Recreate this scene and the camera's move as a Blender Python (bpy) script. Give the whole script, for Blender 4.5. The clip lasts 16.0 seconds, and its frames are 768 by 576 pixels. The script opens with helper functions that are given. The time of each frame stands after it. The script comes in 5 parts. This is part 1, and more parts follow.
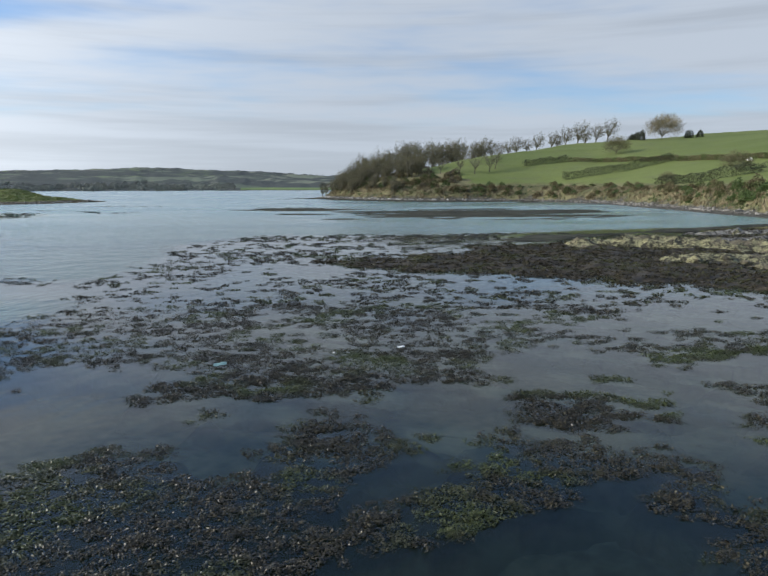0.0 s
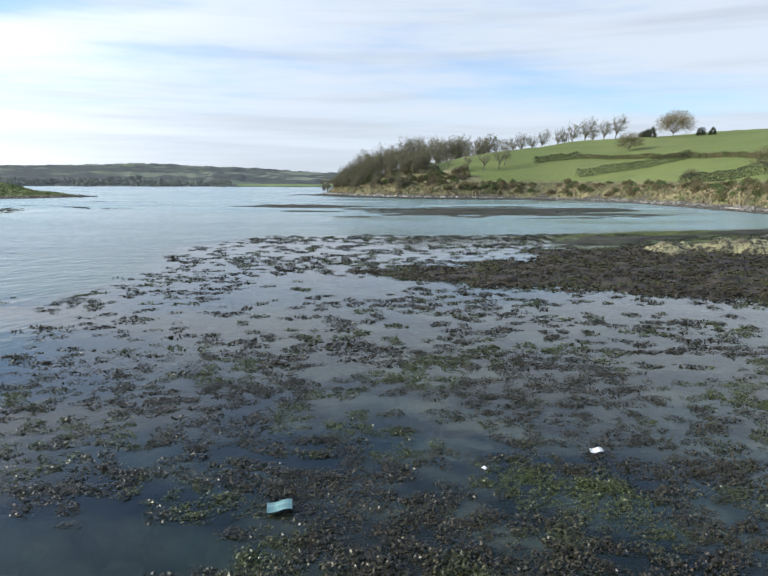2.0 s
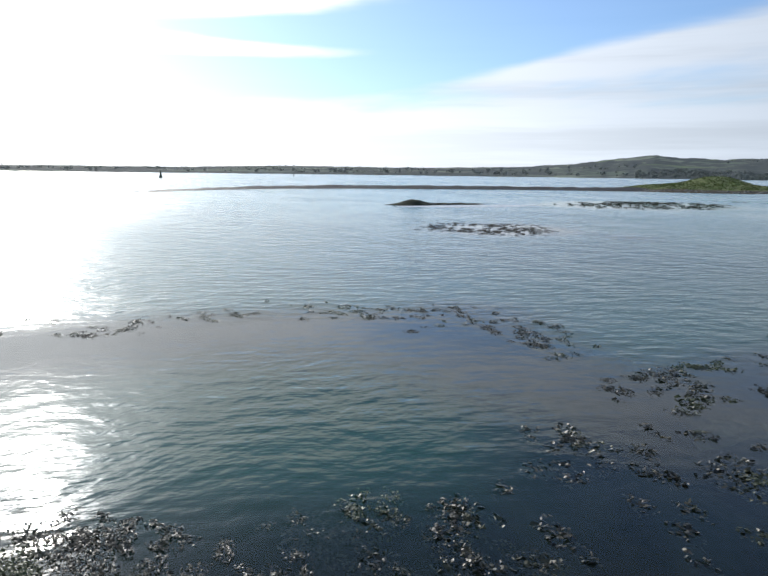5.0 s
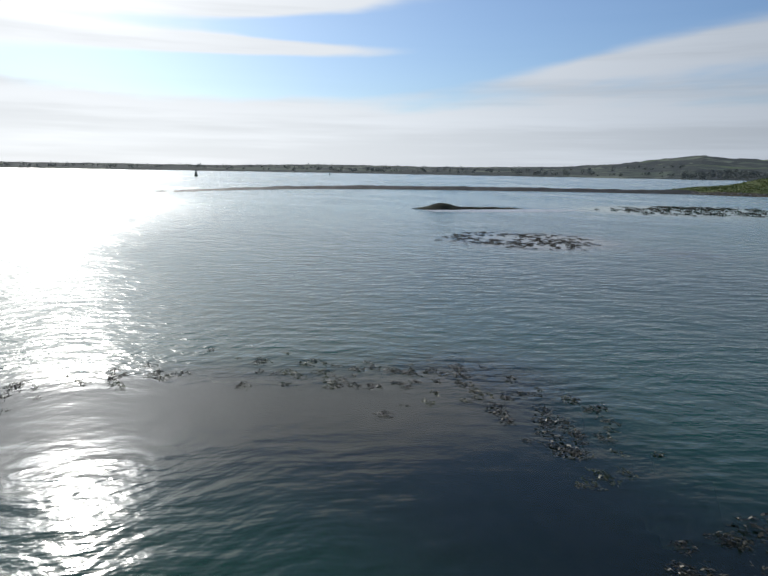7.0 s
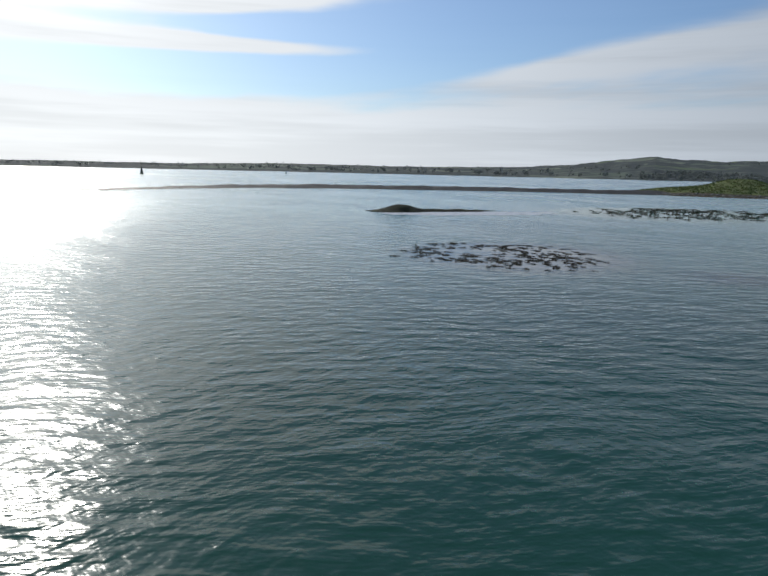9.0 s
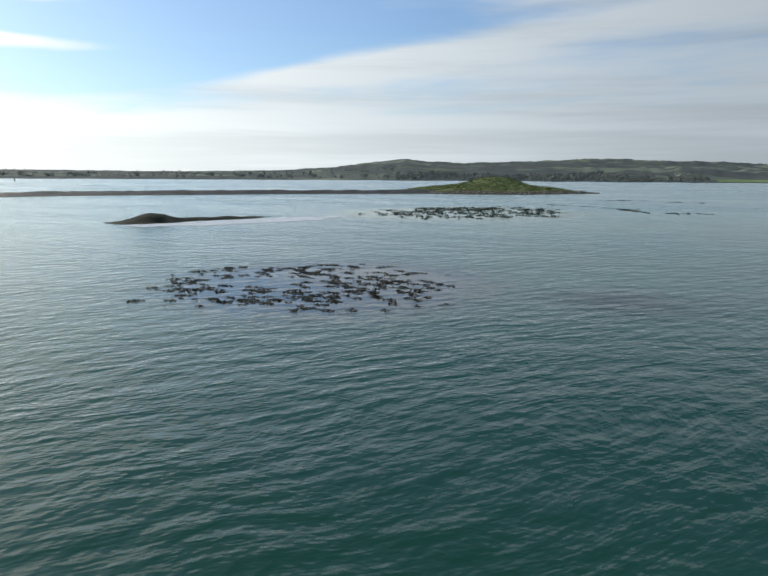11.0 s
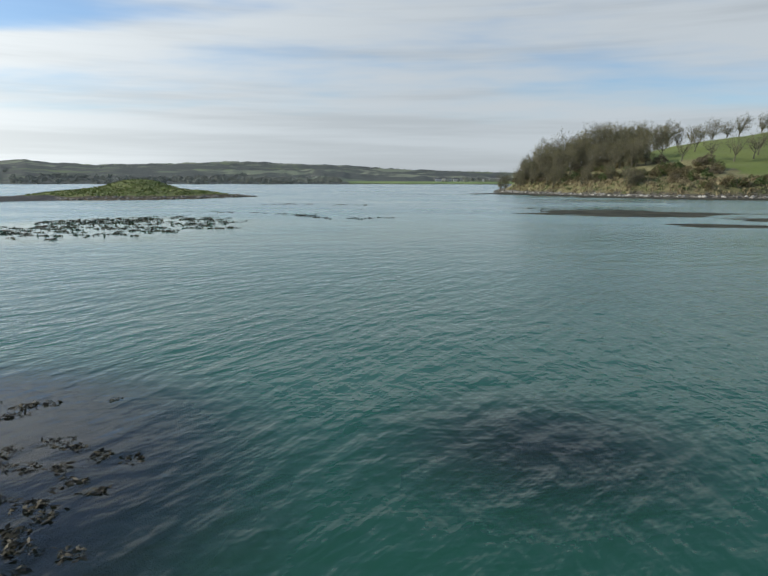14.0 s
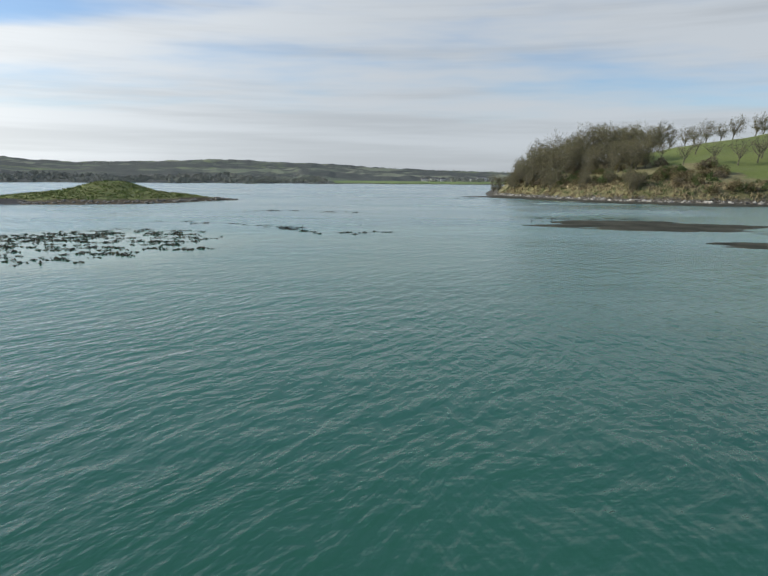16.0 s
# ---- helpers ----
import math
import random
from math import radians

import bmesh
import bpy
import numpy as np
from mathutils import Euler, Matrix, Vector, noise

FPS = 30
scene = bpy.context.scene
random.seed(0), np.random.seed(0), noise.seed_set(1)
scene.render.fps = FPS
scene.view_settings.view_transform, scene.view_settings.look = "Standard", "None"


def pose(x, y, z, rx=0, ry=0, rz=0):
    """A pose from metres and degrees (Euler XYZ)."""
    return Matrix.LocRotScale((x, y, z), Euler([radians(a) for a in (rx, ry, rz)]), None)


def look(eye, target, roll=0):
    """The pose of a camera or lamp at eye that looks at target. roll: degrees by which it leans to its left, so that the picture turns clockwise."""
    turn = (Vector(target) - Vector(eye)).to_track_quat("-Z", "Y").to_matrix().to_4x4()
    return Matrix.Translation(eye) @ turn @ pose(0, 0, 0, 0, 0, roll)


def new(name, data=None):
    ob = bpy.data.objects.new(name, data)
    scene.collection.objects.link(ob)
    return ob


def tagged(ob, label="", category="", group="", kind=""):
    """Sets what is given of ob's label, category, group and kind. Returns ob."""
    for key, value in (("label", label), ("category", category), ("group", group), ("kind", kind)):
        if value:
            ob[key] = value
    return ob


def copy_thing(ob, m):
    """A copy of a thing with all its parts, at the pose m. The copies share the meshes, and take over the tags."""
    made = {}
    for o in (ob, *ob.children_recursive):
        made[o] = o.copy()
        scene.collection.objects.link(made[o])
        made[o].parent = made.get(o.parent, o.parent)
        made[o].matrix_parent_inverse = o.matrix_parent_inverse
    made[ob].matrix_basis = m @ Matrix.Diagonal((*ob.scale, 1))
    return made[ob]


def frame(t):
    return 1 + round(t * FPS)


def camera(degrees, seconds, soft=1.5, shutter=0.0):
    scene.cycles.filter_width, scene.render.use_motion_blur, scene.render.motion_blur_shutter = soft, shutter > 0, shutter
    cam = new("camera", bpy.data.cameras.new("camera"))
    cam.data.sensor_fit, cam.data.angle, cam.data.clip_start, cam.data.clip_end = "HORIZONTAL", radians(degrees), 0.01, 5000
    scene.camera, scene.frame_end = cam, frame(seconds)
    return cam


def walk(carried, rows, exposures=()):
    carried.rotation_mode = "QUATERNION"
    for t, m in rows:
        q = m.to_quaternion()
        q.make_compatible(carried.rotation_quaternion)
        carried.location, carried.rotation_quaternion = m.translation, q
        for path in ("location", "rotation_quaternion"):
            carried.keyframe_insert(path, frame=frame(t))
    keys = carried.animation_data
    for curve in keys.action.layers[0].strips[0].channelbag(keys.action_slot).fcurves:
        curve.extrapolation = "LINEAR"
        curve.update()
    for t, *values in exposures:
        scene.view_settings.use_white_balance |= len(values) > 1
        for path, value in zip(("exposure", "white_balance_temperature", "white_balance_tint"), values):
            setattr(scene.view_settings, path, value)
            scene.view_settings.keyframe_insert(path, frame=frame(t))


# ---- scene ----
cam = camera(62.5, 16.0, soft=1.6)
PATH = [
    (0, (1.884, -2.823, 5.35), (1.987, -0.852, 5.028), -0.1),
    (0.5, (0.719, -0.561, 5.202), (0.964, 1.398, 4.881), -0.0),
    (1, (-0.066, 1.879, 5.065), (0.243, 3.829, 4.743), -0.1),
    (1.5, (-0.658, 4.272, 4.979), (-0.379, 6.226, 4.653), 0.0),
    (2, (-1.036, 6.784, 4.868), (-0.917, 8.753, 4.539), 0.3),
    (2.5, (-1.222, 8.976, 4.869), (-1.511, 10.927, 4.534), 0.3),
    (3, (-1.378, 11.21, 4.91), (-2.212, 12.994, 4.56), 0.2),
    (3.5, (-1.634, 13.236, 4.969), (-2.91, 14.733, 4.61), 0.2),
    (4, (-2.072, 15.178, 5.005), (-3.601, 16.414, 4.639), 0.4),
    (4.5, (-2.667, 16.885, 5.055), (-4.257, 18.041, 4.689), 0.5),
    (5, (-3.744, 18.696, 4.983), (-5.372, 19.799, 4.618), 0.6),
    (7.5, (-9.846, 24.923, 5.352), (-11.536, 25.925, 4.982), 0.9),
    (8, (-12.317, 26.736, 5.258), (-13.997, 27.756, 4.888), 1.0),
    (10.5, (-26.023, 37.217, 4.431), (-27.361, 38.66, 4.075), 0.7),
    (11, (-27.972, 38.962, 4.38), (-29.099, 40.576, 4.031), 0.3),
    (11.5, (-29.948, 40.856, 4.369), (-30.774, 42.645, 4.027), 0.4),
    (12, (-31.478, 42.633, 4.388), (-31.998, 44.534, 4.051), 0.4),
    (12.5, (-32.971, 44.942, 4.281), (-33.348, 46.877, 3.946), 0.2),
    (13, (-34.024, 47.108, 4.332), (-34.258, 49.065, 3.997), 0.2),
    (13.5, (-35.019, 49.672, 4.277), (-35.196, 51.636, 3.941), 0.2),
    (14, (-35.629, 52.089, 4.324), (-35.759, 54.056, 3.986), 0.1),
    (14.5, (-36.336, 55.063, 4.358), (-36.429, 57.032, 4.019), 0.2),
    (15, (-36.829, 57.462, 4.507), (-36.915, 59.43, 4.166), 0.3),
    (15.5, (-37.18, 59.35, 4.871), (-37.266, 61.318, 4.53), 0.3),
    (16, (-37.426, 61.251, 5.318), (-37.508, 63.22, 4.976), 0.4),
]
walk(cam, [(t, look(eye, target, roll)) for t, eye, target, roll in PATH],
     exposures=[(0.0, 0.18, 6350, 9), (0.7, 0.36, 6350, 9), (1.5, 0.66, 6450, 9), (2.0, 0.68, 6400, 9), (2.5, 0.66, 6400, 9), (3.0, 0.50, 6250, 9), (3.5, 0.48, 6200, 9), (5.0, 0.04, 6150, 9), (7.5, -0.55, 6200, 9),
                (8.2, -0.55, 6200, 9), (10.5, -0.2, 6450, 6), (11.0, -0.09, 6500, 5), (11.5, 0.0, 6550, 4), (12.0, 0.12, 6650, 4), (12.5, 0.18, 6700, 5), (14.0, 0.18, 6750, 6), (16.0, 0.20, 6800, 8)])

# ---- sky and sun ----
SUN_AZ, SUN_EL = 87.0, 27.0          # degrees to the left of +y, and above the horizon
sun_dir = Vector((-math.sin(radians(SUN_AZ)) * math.cos(radians(SUN_EL)),
                  math.cos(radians(SUN_AZ)) * math.cos(radians(SUN_EL)), math.sin(radians(SUN_EL))))


class Nodes:
    """Short hand for building a node tree."""

    def __init__(self, tree):
        self.tree = tree
        tree.nodes.clear()

    def add(self, kind, inputs=None, **props):
        n = self.tree.nodes.new(kind)
        for k, v in props.items():
            setattr(n, k, v)
        for k, v in (inputs or {}).items():
            self.put(n.inputs[k], v)
        return n

    def put(self, sock, v):
        if isinstance(v, bpy.types.NodeSocket):
            self.tree.links.new(v, sock)
        elif isinstance(v, (tuple, list)) and len(v) == 3 and sock.type == "RGBA":
            sock.default_value = (*v, 1)
        else:
            sock.default_value = v

    def math(self, op, a, b=0.0, c=0.0):
        return self.add("ShaderNodeMath", {0: a, 1: b, 2: c}, operation=op).outputs[0]

    def mix(self, f, a, b, blend="MIX"):
        n = self.add("ShaderNodeMix", data_type="RGBA", blend_type=blend)
        self.put(n.inputs[0], f), self.put(n.inputs[6], a), self.put(n.inputs[7], b)
        return n.outputs[2]

    def noise(self, vec, scale, detail=3.0, rough=0.55, kind="Fac"):
        n = self.add("ShaderNodeTexNoise", {"Scale": scale, "Detail": detail, "Roughness": rough})
        if vec is not None:
            self.put(n.inputs["Vector"], vec)
        return n.outputs[kind]

    def ramp(self, f, lo, hi, a=0.0, b=1.0):
        return self.add("ShaderNodeMapRange", {0: f, 1: lo, 2: hi, 3: a, 4: b}, interpolation_type="SMOOTHSTEP").outputs[0]

    def crests(self, vec, long, short, angle):
        """Coordinates for waves whose crests run at an angle from +x."""
        return self.add("ShaderNodeMapping", {"Vector": vec, "Scale": (long, short, 1), "Rotation": (0, 0, angle)}, vector_type="TEXTURE").outputs[0]

    def stretch(self, vec, sx, sy, sz, rot=0.0):
        return self.add("ShaderNodeMapping", {"Vector": vec, "Scale": (sx, sy, sz), "Rotation": (0, 0, rot)}).outputs[0]


world = bpy.data.worlds.new("sky")
scene.world = world
world.use_nodes = True
W = Nodes(world.node_tree)
sky = W.add("ShaderNodeTexSky", sky_type="NISHITA", sun_disc=False, sun_elevation=radians(SUN_EL),
            sun_rotation=radians(-SUN_AZ), air_density=1.0, dust_density=0.6, ozone_density=1.5)
way = W.add("ShaderNodeTexCoord").outputs["Generated"]
xyz = W.add("ShaderNodeSeparateXYZ", {0: way})
wx, wy, wz = xyz.outputs
az = W.math("ARCTAN2", W.math("MULTIPLY", wx, -1.0), wy)      # to the left of +y, radians
el = W.math("ARCSINE", wz)
lift = W.math("ADD", W.math("MAXIMUM", wz, 0.0), 0.10)
flat = W.add("ShaderNodeCombineXYZ", {0: W.math("DIVIDE", wx, lift), 1: W.math("DIVIDE", wy, lift), 2: 0.0}).outputs[0]
sheet = W.noise(W.stretch(flat, 0.35, 0.9, 1, radians(35)), 0.9, 5, 0.55)
streak = W.noise(W.add("ShaderNodeCombineXYZ", {0: W.math("MULTIPLY", az, 2.2), 1: W.math("MULTIPLY", el, 13.0), 2: 0.0}).outputs[0], 1.0, 4, 0.6)


def gap(a0, e0, wa, we, tilt=0.0):
    """A soft opening in the cloud round an azimuth and a height, in degrees."""
    da = W.math("SUBTRACT", az, radians(a0))
    de = W.math("SUBTRACT", W.math("SUBTRACT", el, radians(e0)), W.math("MULTIPLY", da, tilt))
    q = W.math("ADD", W.math("POWER", W.math("DIVIDE", da, radians(wa)), 2.0), W.math("POWER", W.math("DIVIDE", de, radians(we)), 2.0))
    return W.math("EXPONENT", W.math("MULTIPLY", q, -1.0))


cover = W.math("ADD", W.math("MULTIPLY", sheet, 0.72), W.math("MULTIPLY", streak, 0.55))
cover = W.math("SUBTRACT", cover, W.math("MULTIPLY", gap(46, 12.5, 18, 4.8, -0.06), 0.44))
cover = W.math("SUBTRACT", cover, W.math("MULTIPLY", gap(-19, 8.0, 15, 3.4, 0.1), 0.20))
cover = W.math("SUBTRACT", cover, W.math("MULTIPLY", gap(30, 12.5, 6, 2.4), 0.12))
cover = W.math("ADD", cover, W.ramp(el, radians(18), radians(30), 0.0, -0.60))
cover = W.math("SUBTRACT", cover, W.math("MULTIPLY", gap(72, 10.8, 22, 3.6), 0.42))
cover = W.math("ADD", cover, W.math("MULTIPLY", gap(72, 14.4, 13, 2.2, -0.08), 1.2))
cover = W.math("ADD", cover, W.math("MULTIPLY", gap(76, 9.9, 15, 0.65), 0.95))
cover = W.math("ADD", cover, W.math("MULTIPLY", gap(38, 9.0, 16, 0.9, -0.14), 0.40))
cover = W.math("SUBTRACT", cover, W.math("MULTIPLY", gap(72, 7.4, 24, 1.5), 0.55))
cover = W.math("SUBTRACT", cover, W.math("MULTIPLY", gap(70, 11.7, 20, 0.8), 0.35))
cover = W.math("ADD", cover, W.ramp(el, radians(3.6), radians(5.6), 0.22, 0.0))
halo = W.math("POWER", W.math("MAXIMUM", W.add("ShaderNodeVectorMath", {0: way, 1: tuple(sun_dir)}, operation="DOT_PRODUCT").outputs["Value"], 0.0), 14.0)
cover = W.math("ADD", cover, W.math("MULTIPLY", halo, 0.35))
mask = W.ramp(cover, 0.32, 0.66)
toward = W.add("ShaderNodeVectorMath", {0: way, 1: tuple(sun_dir)}, operation="DOT_PRODUCT").outputs["Value"]
near_sun = W.math("POWER", W.math("MAXIMUM", toward, 0.0), 2.0)
core = W.math("ADD", W.math("POWER", W.math("MAXIMUM", toward, 0.0), 60.0), W.math("MULTIPLY", W.math("POWER", W.math("MAXIMUM", toward, 0.0), 500.0), 9.0))
grey = W.noise(W.add("ShaderNodeCombineXYZ", {0: W.math("MULTIPLY", az, 1.6), 1: W.math("MULTIPLY", el, 30.0), 2: 3.0}).outputs[0], 1.0, 4, 0.6)
low = W.math("SUBTRACT", 1.0, W.ramp(el, radians(0.5), radians(7.0)))
shade = W.ramp(W.math("SUBTRACT", grey, W.math("MULTIPLY", low, 0.16)), 0.26, 0.56, 0.84, 1.0)
haze = W.math("MULTIPLY", near_sun, W.math("ADD", 7.5, W.math("MULTIPLY", low, 3.5)))
bright = W.math("MULTIPLY", W.math("ADD", W.math("ADD", 5.1, haze), W.math("MULTIPLY", core, 30.0)), shade)
tint = W.mix(near_sun, (0.85, 0.935, 1.06), (1.0, 0.985, 0.96))
cloud = W.add("ShaderNodeVectorMath", {0: tint, "Scale": bright}, operation="SCALE").outputs[0]
clear_sky = W.mix(1.0, sky.outputs[0], (0.80, 0.98, 1.22), "MULTIPLY")
dome = W.mix(W.math("ADD", W.math("MULTIPLY", mask, 0.86), 0.1), clear_sky, cloud)
W.add("ShaderNodeOutputWorld", {0: W.add("ShaderNodeBackground", {0: dome, 1: 0.11}).outputs[0]})

sun = new("sun", bpy.data.lights.new("sun", "SUN"))
sun.data.energy, sun.data.angle, sun.data.color = 3.0, radians(0.6), (1.0, 0.93, 0.82)
sun.matrix_world = look(sun_dir * 100, (0, 0, 0))


# ---- materials ----
def material(name):
    m = bpy.data.materials.new(name)
    m.use_nodes = True
    return m, Nodes(m.node_tree)


def ground_vec(N):
    return N.add("ShaderNodeNewGeometry").outputs["Position"]


def finish(N, color, rough=0.8, bump=None, dist=0.02, strength=1.0, metal=0.0, spec=0.5):
    ins = {"Base Color": color, "Roughness": rough, "Metallic": metal, "Specular IOR Level": spec}
    if bump is not None:
        ins["Normal"] = N.add("ShaderNodeBump", {"Height": bump, "Distance": dist, "Strength": strength}).outputs[0]
    N.add("ShaderNodeOutputMaterial", {0: N.add("ShaderNodeBsdfPrincipled", ins).outputs[0]})


def mottled(name, a, b, scale, rough=0.8, dist=0.03, fine=8.0, spread=(0.35, 0.65), c=None, spec=0.4):
    """Two colours mixed at two scales, with a fine relief."""
    m, N = material(name)
    P = ground_vec(N)
    n1, n2 = N.noise(P, scale, 4), N.noise(P, scale * fine, 3)
    f = N.ramp(N.math("ADD", N.math("MULTIPLY", n1, 0.65), N.math("MULTIPLY", n2, 0.35)), *spread)
    col = N.mix(f, a, b)
    if c:
        col = N.mix(N.ramp(N.noise(P, scale * 0.37, 3), 0.5, 0.66), col, c)
    finish(N, col, rough, n2, dist, spec=spec)
    return m


def by_piece(name, a, b, rough=0.6, c=None, spec=0.5):
    """Leaves, twigs and fronds: each piece takes a tone of its own."""
    m, N = material(name)
    r = N.add("ShaderNodeNewGeometry").outputs["Random Per Island"]
    col = N.mix(r, a, b)
    if c:
        col = N.mix(N.ramp(N.noise(ground_vec(N), 0.35, 3), 0.48, 0.62), col, c)
    finish(N, col, rough, spec=spec)
    return m


M_weed = by_piece("wet_wrack", (0.012, 0.012, 0.008), (0.080, 0.066, 0.031), 0.44, (0.066, 0.080, 0.018), spec=0.5)
M_weed_far = by_piece("wrack", (0.010, 0.010, 0.007), (0.06, 0.05, 0.022), 0.6, spec=0.3)
M_weed_deep = mottled("drowned_wrack", (0.008, 0.010, 0.006), (0.035, 0.034, 0.014), 3.0, 0.7)
M_bed = mottled("muddy_sand", (0.17, 0.168, 0.11), (0.38, 0.36, 0.225), 0.35, 0.9, c=(0.12, 0.122, 0.09))
M_rock = mottled("lichen_rock", (0.05, 0.046, 0.032), (0.40, 0.375, 0.20), 1.9, 0.92, 0.22, 4.0, (0.42, 0.60), (0.19, 0.165, 0.11))
M_greyrock = mottled("barnacled_rock", (0.045, 0.042, 0.034), (0.30, 0.29, 0.25), 1.7, 0.92, 0.18, 4.0, (0.42, 0.62))
M_stone = mottled("shore_stone", (0.07, 0.066, 0.055), (0.36, 0.34, 0.30), 0.9, 0.85, 0.05)
M_pale = mottled("bleached_stone", (0.34, 0.33, 0.29), (0.66, 0.64, 0.58), 1.2, 0.85, 0.04)
M_darkrock = mottled("wet_dark_rock", (0.024, 0.020, 0.013), (0.085, 0.066, 0.038), 1.3, 0.6, 0.06)
M_bark = mottled("bark", (0.07, 0.066, 0.046), (0.21, 0.195, 0.14), 1.5, 0.9, 0.03)
M_twig = by_piece("twigs", (0.098, 0.092, 0.048), (0.245, 0.23, 0.13), 0.9, spec=0.2)
M_scrub = by_piece("scrub", (0.08, 0.068, 0.034), (0.23, 0.19, 0.105), 0.9, (0.09, 0.115, 0.04), spec=0.2)
M_green = by_piece("evergreen_leaf", (0.04, 0.07, 0.015), (0.11, 0.165, 0.035), 0.6)
M_hedge = by_piece("hedge_leaf", (0.014, 0.021, 0.008), (0.05, 0.06, 0.02), 0.7)
M_grassblade = by_piece("dead_grass", (0.16, 0.13, 0.07), (0.34, 0.28, 0.165), 0.85, (0.10, 0.125, 0.045))
M_tuft = by_piece("tussock", (0.085, 0.115, 0.03), (0.22, 0.24, 0.07), 0.85, (0.14, 0.20, 0.045))


def land_material():
    m, N = material("hill_fields")
    P = ground_vec(N)
    d = N.add("ShaderNodeAttribute", attribute_name="inland").outputs["Fac"]
    big, mid, fine = N.noise(P, 0.018, 3), N.noise(P, 0.16, 4), N.noise(P, 1.4, 4)
    grass = N.mix(N.ramp(big, 0.35, 0.65), (0.148, 0.188, 0.050), (0.192, 0.226, 0.068))
    grass = N.mix(N.ramp(mid, 0.5, 0.75), grass, (0.165, 0.19, 0.075))
    grass = N.mix(N.ramp(fine, 0.35, 0.7), N.mix(0.25, grass, (0.07, 0.10, 0.03)), grass)
    bank = N.mix(N.ramp(mid, 0.38, 0.6), (0.09, 0.094, 0.042), (0.25, 0.228, 0.115))
    bank = N.mix(N.ramp(fine, 0.4, 0.65), bank, (0.165, 0.152, 0.072))
    shingle = N.mix(N.ramp(fine, 0.35, 0.6), (0.035, 0.032, 0.022), (0.13, 0.12, 0.095))
    dd = N.math("ADD", d, N.math("MULTIPLY", N.math("SUBTRACT", mid, 0.5), 9.0))
    col = N.mix(N.ramp(dd, 4.0, 5.6), shingle, bank)
    col = N.mix(N.ramp(dd, 14.0, 19.0), col, grass)
    finish(N, col, 0.9, fine, 0.12, spec=0.25)
    return m


M_land = land_material()


def far_material():
    m, N = material("hazed_far_country")
    P = ground_vec(N)
    cell = N.add("ShaderNodeTexVoronoi", {"Vector": N.stretch(P, 1, 1.0, 0), "Scale": 0.0055, "Randomness": 0.9})
    edge = N.add("ShaderNodeTexVoronoi", {"Vector": N.stretch(P, 1, 1.0, 0), "Scale": 0.0055, "Randomness": 0.9}, feature="DISTANCE_TO_EDGE")
    r = N.add("ShaderNodeSeparateColor", {0: cell.outputs["Color"]}).outputs[0]
    # distance haze is put into these field and wood colours: paler, duller
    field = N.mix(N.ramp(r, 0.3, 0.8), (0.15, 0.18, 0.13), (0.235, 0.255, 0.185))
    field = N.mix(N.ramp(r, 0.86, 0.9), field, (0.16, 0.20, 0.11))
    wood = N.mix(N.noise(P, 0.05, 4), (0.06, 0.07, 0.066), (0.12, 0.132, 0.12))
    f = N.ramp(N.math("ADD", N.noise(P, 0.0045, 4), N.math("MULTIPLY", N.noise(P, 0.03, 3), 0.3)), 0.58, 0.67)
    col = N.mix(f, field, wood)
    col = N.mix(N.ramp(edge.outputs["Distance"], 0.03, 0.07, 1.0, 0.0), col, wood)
    finish(N, col, 0.95, N.noise(P, 0.08, 4), 3.0, spec=0.1)
    return m


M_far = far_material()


def island_material():
    m, N = material("island_turf")
    P = ground_vec(N)
    z = N.add("ShaderNodeSeparateXYZ", {0: P}).outputs[2]
    n, f = N.noise(P, 0.22, 4), N.noise(P, 1.6, 4)
    turf = N.mix(N.ramp(n, 0.35, 0.62), (0.085, 0.125, 0.03), (0.16, 0.205, 0.055))
    turf = N.mix(N.ramp(f, 0.4, 0.68), turf, (0.16, 0.145, 0.06))
    drift = N.mix(N.ramp(f, 0.4, 0.6), (0.04, 0.036, 0.022), (0.12, 0.09, 0.05))
    zz = N.math("ADD", z, N.math("MULTIPLY", N.math("SUBTRACT", n, 0.5), 0.9))
    col = N.mix(N.ramp(zz, 0.55, 0.85), drift, turf)
    finish(N, col, 0.9, f, 0.15, spec=0.25)
    return m


M_island = island_material()


